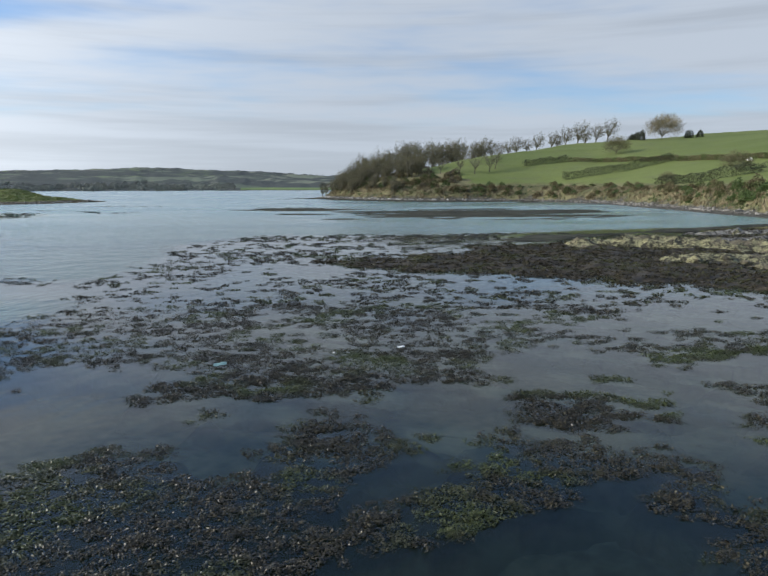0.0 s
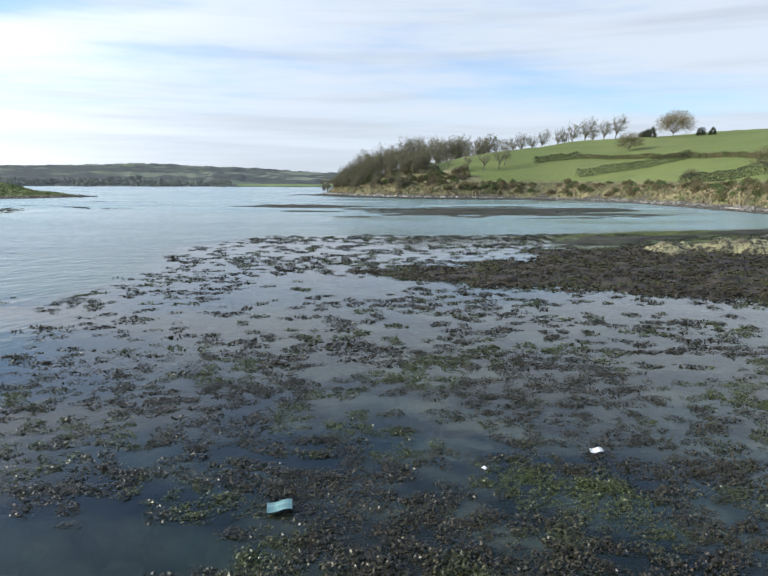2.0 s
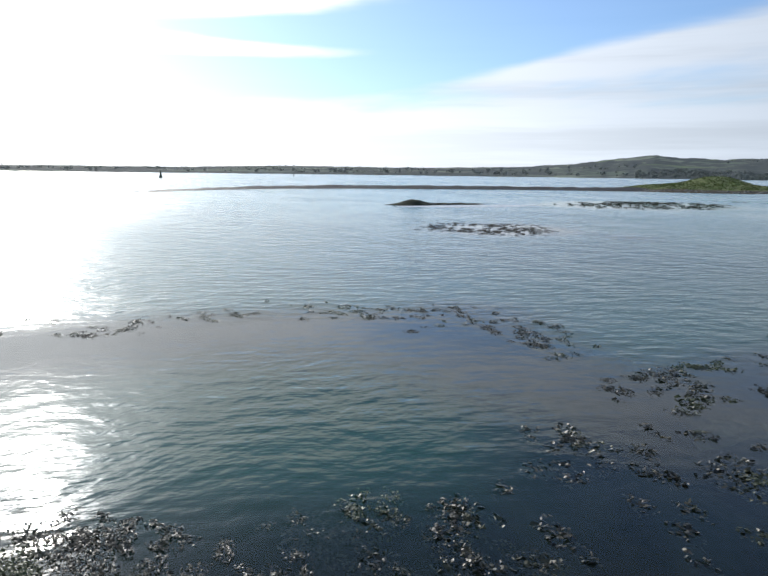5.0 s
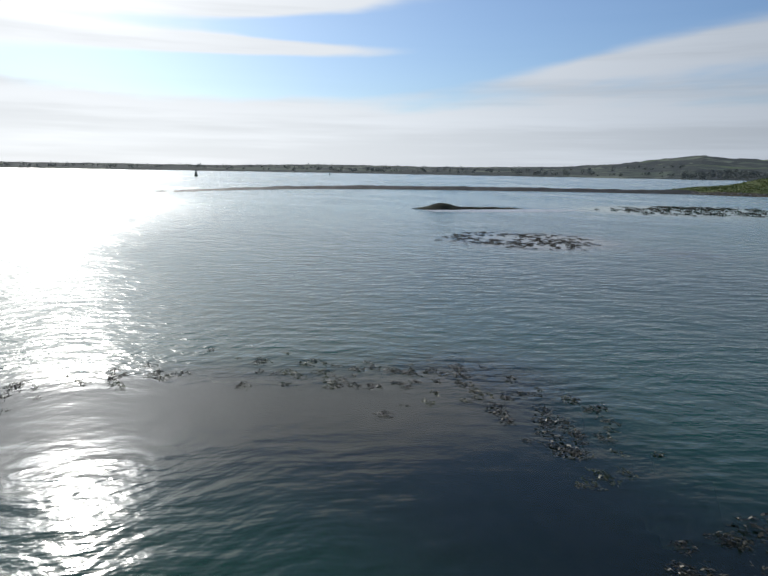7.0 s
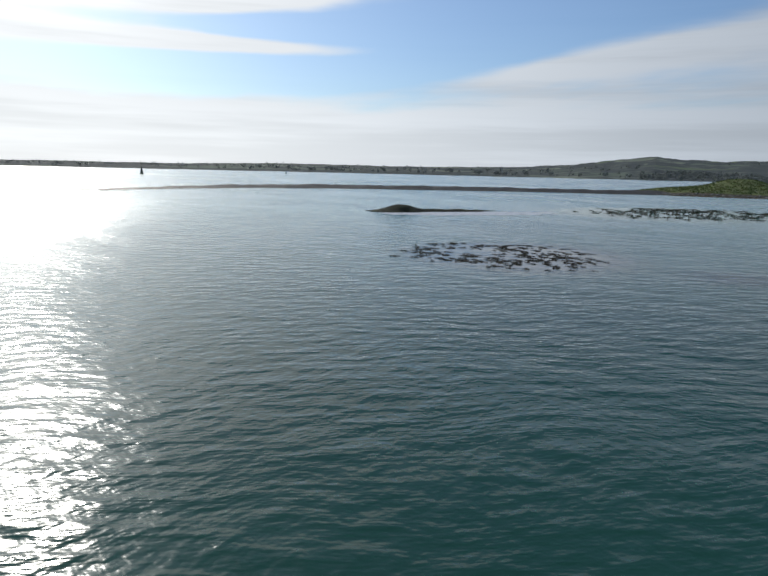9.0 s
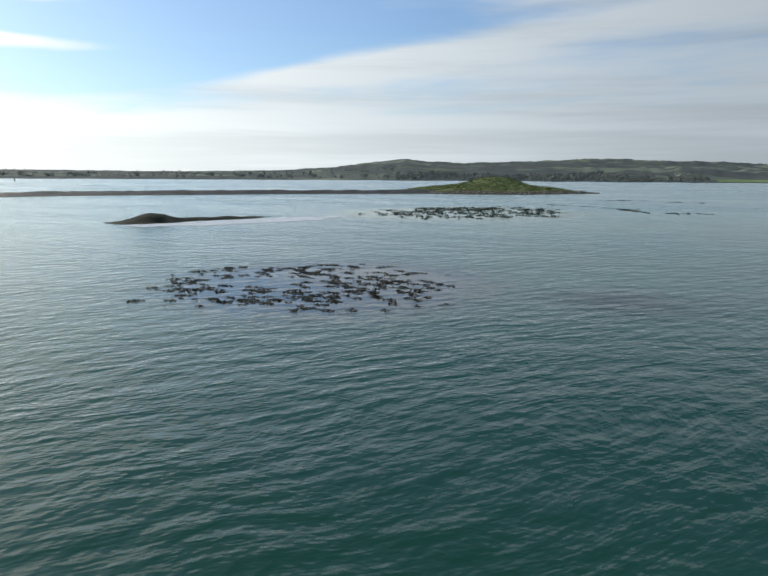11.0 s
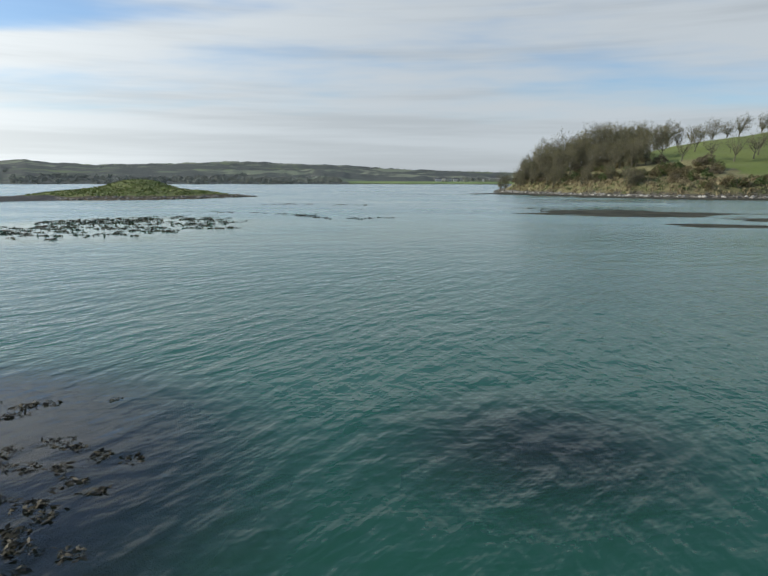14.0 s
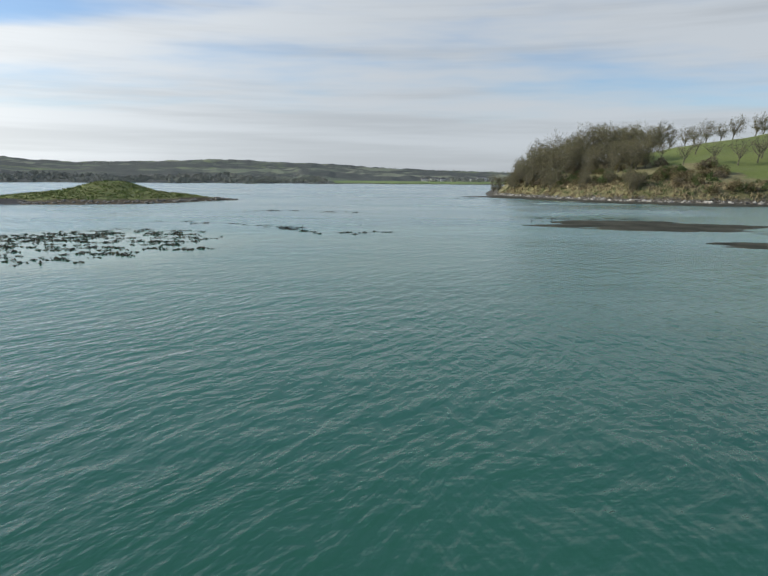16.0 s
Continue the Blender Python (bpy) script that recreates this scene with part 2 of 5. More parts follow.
def water_material():
    """Turbid sea water: a mirror by Fresnel over a body that scatters, clear where it is shallow."""
    m, N = material("sea_water")
    P = ground_vec(N)
    clear = N.add("ShaderNodeAttribute", attribute_name="shallow").outputs["Fac"]
    calm = N.add("ShaderNodeAttribute", attribute_name="calm").outputs["Fac"]
    warp = N.noise(P, 0.12, 2, kind="Color")
    Pw = N.add("ShaderNodeVectorMath", {0: P, 1: N.add("ShaderNodeVectorMath", {0: warp, "Scale": 2.2}, operation="SCALE").outputs[0]}, operation="ADD").outputs[0]
    w1 = N.noise(N.crests(Pw, 1.25, 0.48, radians(62)), 1.0, 3, 0.5)
    w2 = N.noise(N.crests(Pw, 0.85, 0.36, radians(108)), 1.0, 2, 0.5)
    w3 = N.noise(N.crests(P, 3.6, 1.9, radians(20)), 1.0, 2, 0.5)
    w4 = N.noise(N.crests(Pw, 0.55, 0.20, radians(12)), 1.0, 2, 0.5)
    sharp = N.math("POWER", w1, 1.6)
    waves = N.math("ADD", N.math("ADD", N.math("MULTIPLY", sharp, 0.54), N.math("MULTIPLY", w2, 0.24)), N.math("ADD", N.math("MULTIPLY", w3, 0.50), N.math("MULTIPLY", w4, 0.09)))
    gust = N.ramp(N.noise(N.stretch(P, 1, 2.2, 1, radians(10)), 0.022, 4), 0.35, 0.65, 0.55, 1.0)
    amp = N.math("MULTIPLY", N.math("SUBTRACT", 1.0, N.math("MULTIPLY", calm, 0.94)), gust)
    nor = N.add("ShaderNodeBump", {"Height": N.math("MULTIPLY", waves, amp), "Distance": 0.20, "Strength": 1.0}).outputs[0]
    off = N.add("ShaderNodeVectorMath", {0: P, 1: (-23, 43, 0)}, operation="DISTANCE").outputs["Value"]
    open_sea = N.ramp(off, 20.0, 110.0, 0.17, 0.25)          # gloss roughened away from this point, for waves too fine to resolve
    tone = N.noise(P, 0.03, 4)
    body = N.mix(N.ramp(tone, 0.35, 0.65), (0.015, 0.082, 0.052), (0.024, 0.108, 0.073))
    painted_light = N.math("ADD", N.ramp(off, 9.0, 27.0, 0.70, 1.0), N.ramp(off, 24.0, 95.0, 0.0, 0.95))      # light put into the body colour: dim near this point, bright far out
    body = N.add("ShaderNodeVectorMath", {0: body, "Scale": painted_light}, operation="SCALE").outputs[0]
    murky = N.mix(N.ramp(N.noise(P, 0.45, 3), 0.4, 0.6), (0.034, 0.040, 0.031), (0.088, 0.092, 0.064))
    stirred = N.ramp(N.add("ShaderNodeSeparateXYZ", {0: P}).outputs[0], -13.0, 1.0, 0.22, 1.0)
    stirred = N.math("MULTIPLY", stirred, N.ramp(N.add("ShaderNodeSeparateXYZ", {0: P}).outputs[1], 6.5, 10.5, 0.3, 1.0))       # mud in the water over the flats
    murky = N.add("ShaderNodeVectorMath", {0: murky, "Scale": stirred}, operation="SCALE").outputs[0]
    sub = N.add("ShaderNodeBsdfDiffuse", {0: N.mix(clear, body, murky)}).outputs[0]
    see = N.add("ShaderNodeBsdfTransparent", {0: (0.80, 0.84, 0.72)}).outputs[0]
    clouds = N.math("MULTIPLY", stirred, N.ramp(N.noise(N.crests(P, 3.2, 1.5, radians(-32)), 1.0, 4, 0.6), 0.44, 0.62))      # drifting clouds of silt
    under = N.add("ShaderNodeMixShader", {0: N.math("MULTIPLY", clear, N.math("SUBTRACT", 0.95, N.math("MULTIPLY", clouds, 0.62))), 1: sub, 2: see}).outputs[0]
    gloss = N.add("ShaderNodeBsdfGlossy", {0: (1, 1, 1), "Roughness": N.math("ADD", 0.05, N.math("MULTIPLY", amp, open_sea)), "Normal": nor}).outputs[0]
    fres = N.add("ShaderNodeFresnel", {0: 1.333, "Normal": nor}).outputs[0]
    fres = N.math("SUBTRACT", fres, N.math("MULTIPLY", N.math("MULTIPLY", fres, fres), N.math("MULTIPLY", amp, 0.20)))   # wave slopes hide the flattest mirror
    N.add("ShaderNodeOutputMaterial", {0: N.add("ShaderNodeMixShader", {0: fres, 1: under, 2: gloss}).outputs[0]})
    return m


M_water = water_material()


# ---- the shape of the land and the weed beds ----
SHORE = np.array([(400, 900), (70, 640), (8, 420), (-10, 300), (-13, 268), (-2, 240), (12, 216), (24, 207), (40, 203), (57, 198), (67, 184),
                  (71, 166), (70.5, 140), (69, 118), (68, 104), (69, 92), (76, 70), (92, 40), (110, 0), (125, -60), (150, -160), (200, -420)], float)


def inland(x, y):
    """Metres inland of the near shore, negative over the water. Takes arrays."""
    x, y = np.asarray(x, float), np.asarray(y, float)
    best, side = np.full(x.shape, 1e12), np.ones(x.shape)
    for (ax, ay), (bx, by) in zip(SHORE[:-1], SHORE[1:]):
        dx, dy = bx - ax, by - ay
        t = np.clip(((x - ax) * dx + (y - ay) * dy) / (dx * dx + dy * dy), 0, 1)
        px, py = x - ax - t * dx, y - ay - t * dy
        d = px * px + py * py
        s = np.where(px * dy - py * dx < 0, 1.0, -1.0)
        side = np.where(d < best, s, side)
        best = np.minimum(d, best)
    return side * np.sqrt(best)


def ease(v, lo, hi):
    t = np.clip((np.asarray(v, float) - lo) / (hi - lo), 0, 1)
    return t * t * (3 - 2 * t)


def ripple(x, y, s, seed=0.0):
    """Smooth, cheap noise for arrays, about -1 to 1."""
    x, y = np.asarray(x, float) * s, np.asarray(y, float) * s
    return (np.sin(x * 1.7 + 2.1 * np.sin(y * 0.9 + seed) + seed) * np.cos(y * 1.3 + 1.7 * np.sin(x * 0.7 + seed * 1.3))
            + 0.5 * np.sin(x * 3.9 + y * 2.3 + seed * 2.7) * np.cos(y * 4.1 - x * 1.9 + seed)) / 1.5


def lattice(ix, iy, seed):
    v = np.sin(ix * 127.1 + iy * 311.7 + seed * 74.7) * 43758.5453
    return v - np.floor(v)


def value_noise(x, y, s, seed=0.0):
    """Value noise for arrays, 0 to 1."""
    x, y = np.asarray(x, float) * s, np.asarray(y, float) * s
    ix, iy = np.floor(x), np.floor(y)
    fx, fy = x - ix, y - iy
    fx, fy = fx * fx * (3 - 2 * fx), fy * fy * (3 - 2 * fy)
    a = lattice(ix, iy, seed) * (1 - fx) + lattice(ix + 1, iy, seed) * fx
    b = lattice(ix, iy + 1, seed) * (1 - fx) + lattice(ix + 1, iy + 1, seed) * fx
    return a * (1 - fy) + b * fy


def fbm(x, y, s, seed=0.0, octaves=4):
    return sum(value_noise(x, y, s * 2.03 ** k, seed + 3.3 * k) * 0.5 ** (k + 1) for k in range(octaves)) / (1 - 0.5 ** octaves)


def land_z(x, y):
    d = inland(x, y)
    z = np.where(d < 0, np.maximum(d * 0.05, -1.6), 0.0)
    z = z + 0.40 * ease(d, 0, 3.5) + 2.3 * ease(d, 3.0, 9.0)
    z = z + 42.0 * (1 - np.exp(-np.maximum(d - 5, 0) / 160.0))
    return z + np.where(d > 3, 0.35 * ripple(x, y, 0.12, 1.0) * ease(d, 3, 12) + 0.9 * ripple(x, y, 0.028, 4.0) * ease(d, 15, 60), 0)


def ground(x, y):
    return float(land_z(np.array([x]), np.array([y]))[0])


def grid_mesh(name, X, Y, Z, keep=None, extra=()):
    """A sheet from 2D arrays; keep: which vertices to keep; extra: (name, array) float attributes."""
    h, w = X.shape
    idx = np.arange(h * w).reshape(h, w)
    q = np.stack([idx[:-1, :-1], idx[:-1, 1:], idx[1:, 1:], idx[1:, :-1]], -1).reshape(-1, 4)
    if keep is not None:
        q = q[keep.reshape(-1)[q].any(axis=1)]
    used, inv = np.unique(q, return_inverse=True)
    co = np.stack([X, Y, Z], -1).reshape(-1, 3)[used]
    me = bpy.data.meshes.new(name)
    me.from_pydata(co.tolist(), [], inv.reshape(-1, 4).tolist())
    for n, arr in extra:
        me.attributes.new(n, "FLOAT", "POINT").data.foreach_set("value", np.ascontiguousarray(arr.reshape(-1)[used], dtype=np.float32))
    me.shade_smooth()
    return me


def put_mesh(name, me, mat, parent=None, label="", category="", group="", kind=""):
    ob = new(name, me)
    if mat and not me.materials:
        me.materials.append(mat)
    if parent:
        ob.parent = parent
    return tagged(ob, label, category, group, kind)


def raw_mesh(name, verts, faces, smooth=False):
    me = bpy.data.meshes.new(name)
    me.from_pydata(np.asarray(verts).tolist(), [], [list(map(int, f)) for f in faces])
    if smooth:
        me.shade_smooth()
    return me


def inside(x, y, poly):
    """Which of the points lie in a polygon."""
    x, y = np.asarray(x, float), np.asarray(y, float)
    r = np.zeros(x.shape, bool)
    for (ax, ay), (bx, by) in zip(poly, poly[1:] + poly[:1]):
        cross = (ay > y) != (by > y)
        with np.errstate(divide="ignore", invalid="ignore"):
            r ^= cross & (x < (bx - ax) * (y - ay) / ((by - ay) if by != ay else 1e-9) + ax)
    return r


def line_dist(x, y, line):
    x, y = np.asarray(x, float), np.asarray(y, float)
    best = np.full(x.shape, 1e9)
    for (ax, ay), (bx, by) in zip(line, line[1:]):
        dx, dy = bx - ax, by - ay
        t = np.clip(((x - ax) * dx + (y - ay) * dy) / (dx * dx + dy * dy), 0, 1)
        best = np.minimum(best, np.hypot(x - ax - t * dx, y - ay - t * dy))
    return best


MAIN_BED = [(-16, -25), (-14.5, 12), (-13.5, 18), (-10, 24.5), (-12.5, 31), (-12.0, 45), (-13.5, 55), (-8, 65), (12, 66), (30, 72), (62, 78), (72, 60), (62, -25)]
POOL = [(-28, 12), (-26, 22), (-24, 28), (-21, 33), (-14, 34), (-9, 25), (-14, 10)]
ARC = [(-26, 19), (-25.2, 24), (-24, 28), (-22, 30.5), (-20, 33.5), (-15, 33)]
STREAKS = [[(-70, 139), (-51, 129.5), (-46, 122.5), (-41.5, 123.5)], [(-62, 163), (-48, 160)], [(-21.5, 144), (-12, 140), (-2, 135)], [(-14, 116), (-8, 114)],
           [(-19, 149), (-5, 148)], [(-24, 236), (-14, 250)]]


def bed(x, y):
    """How much of the surface is weed bed, 0 to 1: clumps stand where this is high."""
    x, y = np.asarray(x, float), np.asarray(y, float)
    wx, wy = x + 1.6 * ripple(x, y, 0.25, 2.0), y + 1.6 * ripple(x, y, 0.22, 5.0)
    main = inside(wx, wy, MAIN_BED) * 1.0
    r = 0.95 * np.clip(main, 0, 1)
    patch = np.hypot((wx + 45.0) / 6.6, (wy - 58.2) / 6.0)
    r = np.maximum(r, 0.85 * (1 - ease(patch, 0.75, 1.1)))
    far = np.hypot((wx + 65) / 11.5, (wy - 110) / 15.0)
    r = np.maximum(r, 0.9 * (1 - ease(far, 0.7, 1.1)))
    r = np.maximum(r, 0.5 * (1 - ease(line_dist(wx, wy, ARC), 0.4, 2.4)))
    for s in STREAKS:
        r = np.maximum(r, 0.7 * (1 - ease(line_dist(wx, wy, s), 0.6, 2.2)))
    slick = np.hypot((wx - 24) / 23, (wy - 118) / 15.0)
    return np.maximum(r, 0.9 * (1 - ease(slick, 0.6, 1.1)))


# ---- sea, seabed and land ----
def spread(lo, hi, step, reach):
    """Even steps from lo to hi, then ever wider ones out to reach."""
    mid, out, s, v = list(np.arange(lo, hi + step / 2, step)), [], step, hi
    a, b = [], []
    while v < reach:
        s *= 1.35
        v += s
        b.append(v)
    s, v = step, lo
    while v > -reach:
        s *= 1.35
        v -= s
        a.append(v)
    return np.array(a[::-1] + mid + b)


gx, gy = np.meshgrid(spread(-95, 75, 1.0, 4600), spread(-15, 170, 1.0, 4600))
shallow = np.clip(0.85 * inside(gx + ripple(gx, gy, .3, 2), gy, MAIN_BED) + inside(gx, gy, POOL) * (0.12 + 0.6 * (1 - ease(line_dist(gx, gy, ARC), 4.0, 7.0))), 0, 0.9)
near_patch = np.hypot((gx + 44.6) / 6.6, (gy - 58.8) / 6.8)
shallow = np.maximum(shallow, 0.97 * (1 - ease(near_patch, 0.82, 1.06)))
shallow = np.maximum(shallow, 0.92 * (1 - ease(np.hypot((gx + 33.7) / 2.3, (gy - 62.1) / 1.6), 0.6, 1.15)))
calm = np.clip(0.97 * inside(gx + ripple(gx, gy, .2, 3), gy, MAIN_BED) + inside(gx, gy, POOL) * (0.62 + 0.36 * (1 - ease(line_dist(gx, gy, ARC), 3.0, 6.0))) + 0.88 * (1 - ease(near_patch, 0.7, 1.3))
               + 0.85 * (1 - ease(np.hypot((gx + 65) / 14, (gy - 108) / 17), 0.7, 1.2)) + 0.10 * ease(gy, 90, 200), 0, 1)
weedy_deep = np.hypot((gx + 20.3) / 3.0, (gy - 33.6) / 2.0) + 0.25 * ripple(gx, gy, 0.4, 6)
shallow = np.maximum(shallow, 0.8 * (1 - ease(weedy_deep, 0.6, 1.1)))
for _ in range(3):
    for arr in (shallow, calm):
        arr[1:-1, 1:-1] = (arr[1:-1, 1:-1] * 2 + arr[:-2, 1:-1] + arr[2:, 1:-1] + arr[1:-1, :-2] + arr[1:-1, 2:]) / 6
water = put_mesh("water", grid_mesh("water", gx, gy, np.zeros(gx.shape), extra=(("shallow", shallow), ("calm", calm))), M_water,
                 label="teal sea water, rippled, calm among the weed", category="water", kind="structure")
bed_z = -0.75 - 0.9 * (1 - ease(shallow, 0.1, 0.6)) + 0.12 * ripple(gx, gy, 0.5, 7.0)
put_mesh("ground", grid_mesh("ground", gx, gy, bed_z), M_bed, label="muddy sand seabed under shallow water", category="ground", kind="structure")

lx, ly = np.meshgrid(np.concatenate([np.arange(-40, 130, 2.2), np.arange(130, 460, 7.0)]), np.concatenate([np.arange(-300, 60, 7.0), np.arange(60, 360, 2.2), np.arange(360, 760, 7.0)]))
ld = inland(lx, ly)
ROUGH = [(-20, 262), (0, 234), (15, 212), (45, 206), (44, 214), (43, 226), (40, 240), (33, 246), (30, 262), (40, 300), (70, 372), (60, 400), (0, 400)]
cover_d = np.where(inside(lx + 2 * ripple(lx, ly, 0.2, 1), ly, ROUGH), np.minimum(ld, 10.0), ld)
put_mesh("hillside", grid_mesh("hillside", lx, ly, land_z(lx, ly), ld > -22, (("inland", cover_d),)), M_land,
         label="green pasture hill above a rough grass bank", category="hill", kind="structure")

# far country round the lough, by azimuth to the left of +y
AZ = [-70, -30, -10, -6, 0, 6.5, 12, 18, 22, 28, 31, 33, 35, 38, 44, 52, 60, 65, 72, 80, 90, 130, 180, 240, 290]
SKYLINE = [18, 14, 11, 12, 15, 21, 27, 30, 26, 21, 25, 30, 26, 17, 8, 6, 6, 7, 3, 2.5, 2.5, 5, 10, 16, 20]
SHORE_R = [720, 680, 650, 645, 640, 640, 640, 640, 645, 650, 655, 660, 660, 665, 675, 700, 730, 750, 790, 830, 900, 900, 900, 900, 720]
fa, fs = np.meshgrid(np.concatenate([np.arange(-70, -40, 0.5), np.arange(-40, 100, 0.14), np.arange(100, 290.1, 0.5)]), np.concatenate([np.linspace(-0.02, 0.1, 7), np.linspace(0.13, 1.0, 34), [1.1, 1.3]]))
r0, sk = np.interp(fa, AZ, SHORE_R), np.interp(fa, AZ, SKYLINE)
r0 = r0 + 14 * np.sin(fa * 1.1) + 8 * np.sin(fa * 3.7 + 1)
fr = r0 + fs * (2500 - r0)
fx, fy = -fr * np.sin(np.radians(fa)), fr * np.cos(np.radians(fa))
top = sk / 1297 * 2500 + 3
fz = -0.5 + 2.2 * ease(fs, 0, 0.02) + 0.30 * top * ease(fs, 0.02, 0.30) + 0.70 * top * ease(fs, 0.30, 1.0) - 6 * ease(fs, 1.0, 1.3)
fz = fz + ease(fs, 0.05, 0.3) * (2.2 * ripple(fx, fy, 0.006, 2) + 1.0 * ripple(fx, fy, 0.02, 4)) * np.clip(sk / 25, 0.25, 1)
fz = fz + 7 * ease(fs, 0.06, 0.14) * ease(fbm(fx, fy, 0.006, 4), 0.42, 0.62) * value_noise(fx, fy, 0.05, 3) * np.clip(sk / 20, 0.35, 1)
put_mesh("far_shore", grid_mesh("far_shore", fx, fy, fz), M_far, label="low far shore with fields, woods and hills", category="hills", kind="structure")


# ---- island, spit and reef ----
ix, iy = np.meshgrid(np.arange(-165, -60, 1.2), np.arange(150, 255, 1.2))


def island_z(x, y):
    u, v = (x + 109) * 0.909 + (y - 203) * 0.416, -(x + 109) * 0.416 + (y - 203) * 0.909
    e = np.hypot(u / 30 + 0.05 * ripple(x, y, 0.08, 2), v / 30)
    z = 1.9 * (1 - ease(e, 0.35, 1.05)) + 2.7 * np.exp(-((u - 3.5) / 9.0) ** 2 - ((v - 10) / 11) ** 2)
    z = z + 0.6 * (1 - ease(np.hypot((u - 24) / 14, (v + 4) / 7), 0.2, 1)) - 0.35
    return z + 0.16 * ripple(x, y, 0.35, 6) * (e < 1)


iz = island_z(ix, iy)
put_mesh("island", grid_mesh("island", ix, iy, iz, iz > -0.3), M_island, label="low grassy island with a mound", category="island", kind="structure")
SPIT = [(-114, 181), (-132, 160), (-148, 134), (-160, 110), (-163, 90), (-158, 70), (-148, 55)]
sx, sy = np.meshgrid(np.arange(-175, -105, 1.0), np.arange(45, 190, 1.0))
sd = line_dist(sx, sy, SPIT)
sz = 0.95 * (1 - sd / 5.2) * ease(sy, 40, 110) + 0.2 * ripple(sx, sy, 0.6, 2) * (sd < 5) - 0.05
put_mesh("shingle_spit", grid_mesh("shingle_spit", sx, sy, sz, sz > -0.08), M_darkrock, label="dark low spit of shingle and weed", category="spit", kind="structure")

REEF = [(-2, 41), (7, 35.5), (14, 33), (17, 30.2), (22, 26.8), (40, 22), (66, 20), (66, 72), (44, 70), (40, 62), (33, 57), (20, 54), (13, 53), (9.5, 46), (3, 44)]
RIDGES = [([(21.5, 50), (26, 49.5), (30, 47), (34, 45), (40, 44)], 1.6, 1.0), ([(24, 38.2), (29, 38), (35, 40), (46, 40)], 1.3, 0.55),
          ([(39, 64.5), (44, 62), (54, 61), (64, 62)], 1.5, 0.7), ([(36, 54), (43, 52.5), (52, 52)], 1.2, 0.55), ([(27.5, 35.0), (31, 35), (38, 35.5)], 0.9, 0.5)]


def reef_z(x, y):
    edge = line_dist(x, y, REEF + REEF[:1])
    deep = np.where(inside(x, y, REEF), edge, -edge)
    z = -0.12 + 0.20 * ease(deep, -0.5, 2.5) + 0.22 * ease(deep, 1.5, 9.0)
    return z + (fbm(x, y, 0.55, 3) - 0.5) * 0.55 + (fbm(x, y, 2.2, 8) - 0.5) * 0.22 + np.minimum(deep, 0) * 0.12


rx, ry = np.meshgrid(np.arange(-4, 67, 0.3), np.arange(20, 73, 0.3))
rz = reef_z(rx, ry)
put_mesh("reef", grid_mesh("reef", rx, ry, rz, rz > -0.25), M_darkrock, label="dark weed-covered rock reef at low tide", category="reef", kind="structure")
for place, (line, wide, high) in enumerate(RIDGES):
    xs, ys = [p[0] for p in line], [p[1] for p in line]
    ax, ay = np.meshgrid(np.arange(min(xs) - 3, max(xs) + 3, 0.16), np.arange(min(ys) - 3, max(ys) + 3, 0.16))
    dd = line_dist(ax + (fbm(ax, ay, 0.5, 2) - 0.5) * 2.4, ay + (fbm(ax, ay, 0.6, 5) - 0.5) * 2.4, line)
    crag = 0.45 * np.abs(fbm(ax * 0.6, ay * 1.4, 0.5, 4) - 0.5) * 2 + 0.50 * (fbm(ax * 0.7, ay * 1.6, 2.6, 9) - 0.35) + 0.35 * np.floor(fbm(ax * 0.6, ay, 0.6, 12) * 7) / 7
    az_ = reef_z(ax, ay) + high * (1 - ease(dd, 0.1 * wide, 1.3 * wide)) * (0.45 + crag) - 0.12
    put_mesh("rock_outcrop", grid_mesh("rock_outcrop", ax, ay, az_, dd < 1.2 * wide), M_greyrock if place in (2, 3) else M_rock,
             label="grey barnacled rock outcrop on the weedy reef" if place in (2, 3) else "pale lichen-yellow rock outcrop on the weedy reef", category="rock", group="outcrops of the reef")

# skerry with a tail of weed
kx, ky = np.meshgrid(np.arange(-92, -68, 0.35), np.arange(66, 98, 0.35))
ku, kv = (kx + 80) * 0.25 + (ky - 75) * 0.97, -(kx + 80) * 0.97 + (ky - 75) * 0.25
kz = 0.85 * np.exp(-(ku / 2.3) ** 2 - (kv / 2.1) ** 2) + 0.42 * np.exp(-((ku - 7) / 6.5) ** 2 - (kv / 1.8) ** 2) - 0.18 + (fbm(kx, ky, 0.8, 4) - 0.5) * 0.45
put_mesh("rock_islet", grid_mesh("rock_islet", kx, ky, kz, kz > -0.12), mottled("weedy_rock", (0.008, 0.010, 0.006), (0.035, 0.042, 0.016), 0.9, 0.85, 0.06, spec=0.2),
         label="small dark rock islet capped with green weed", category="rock")


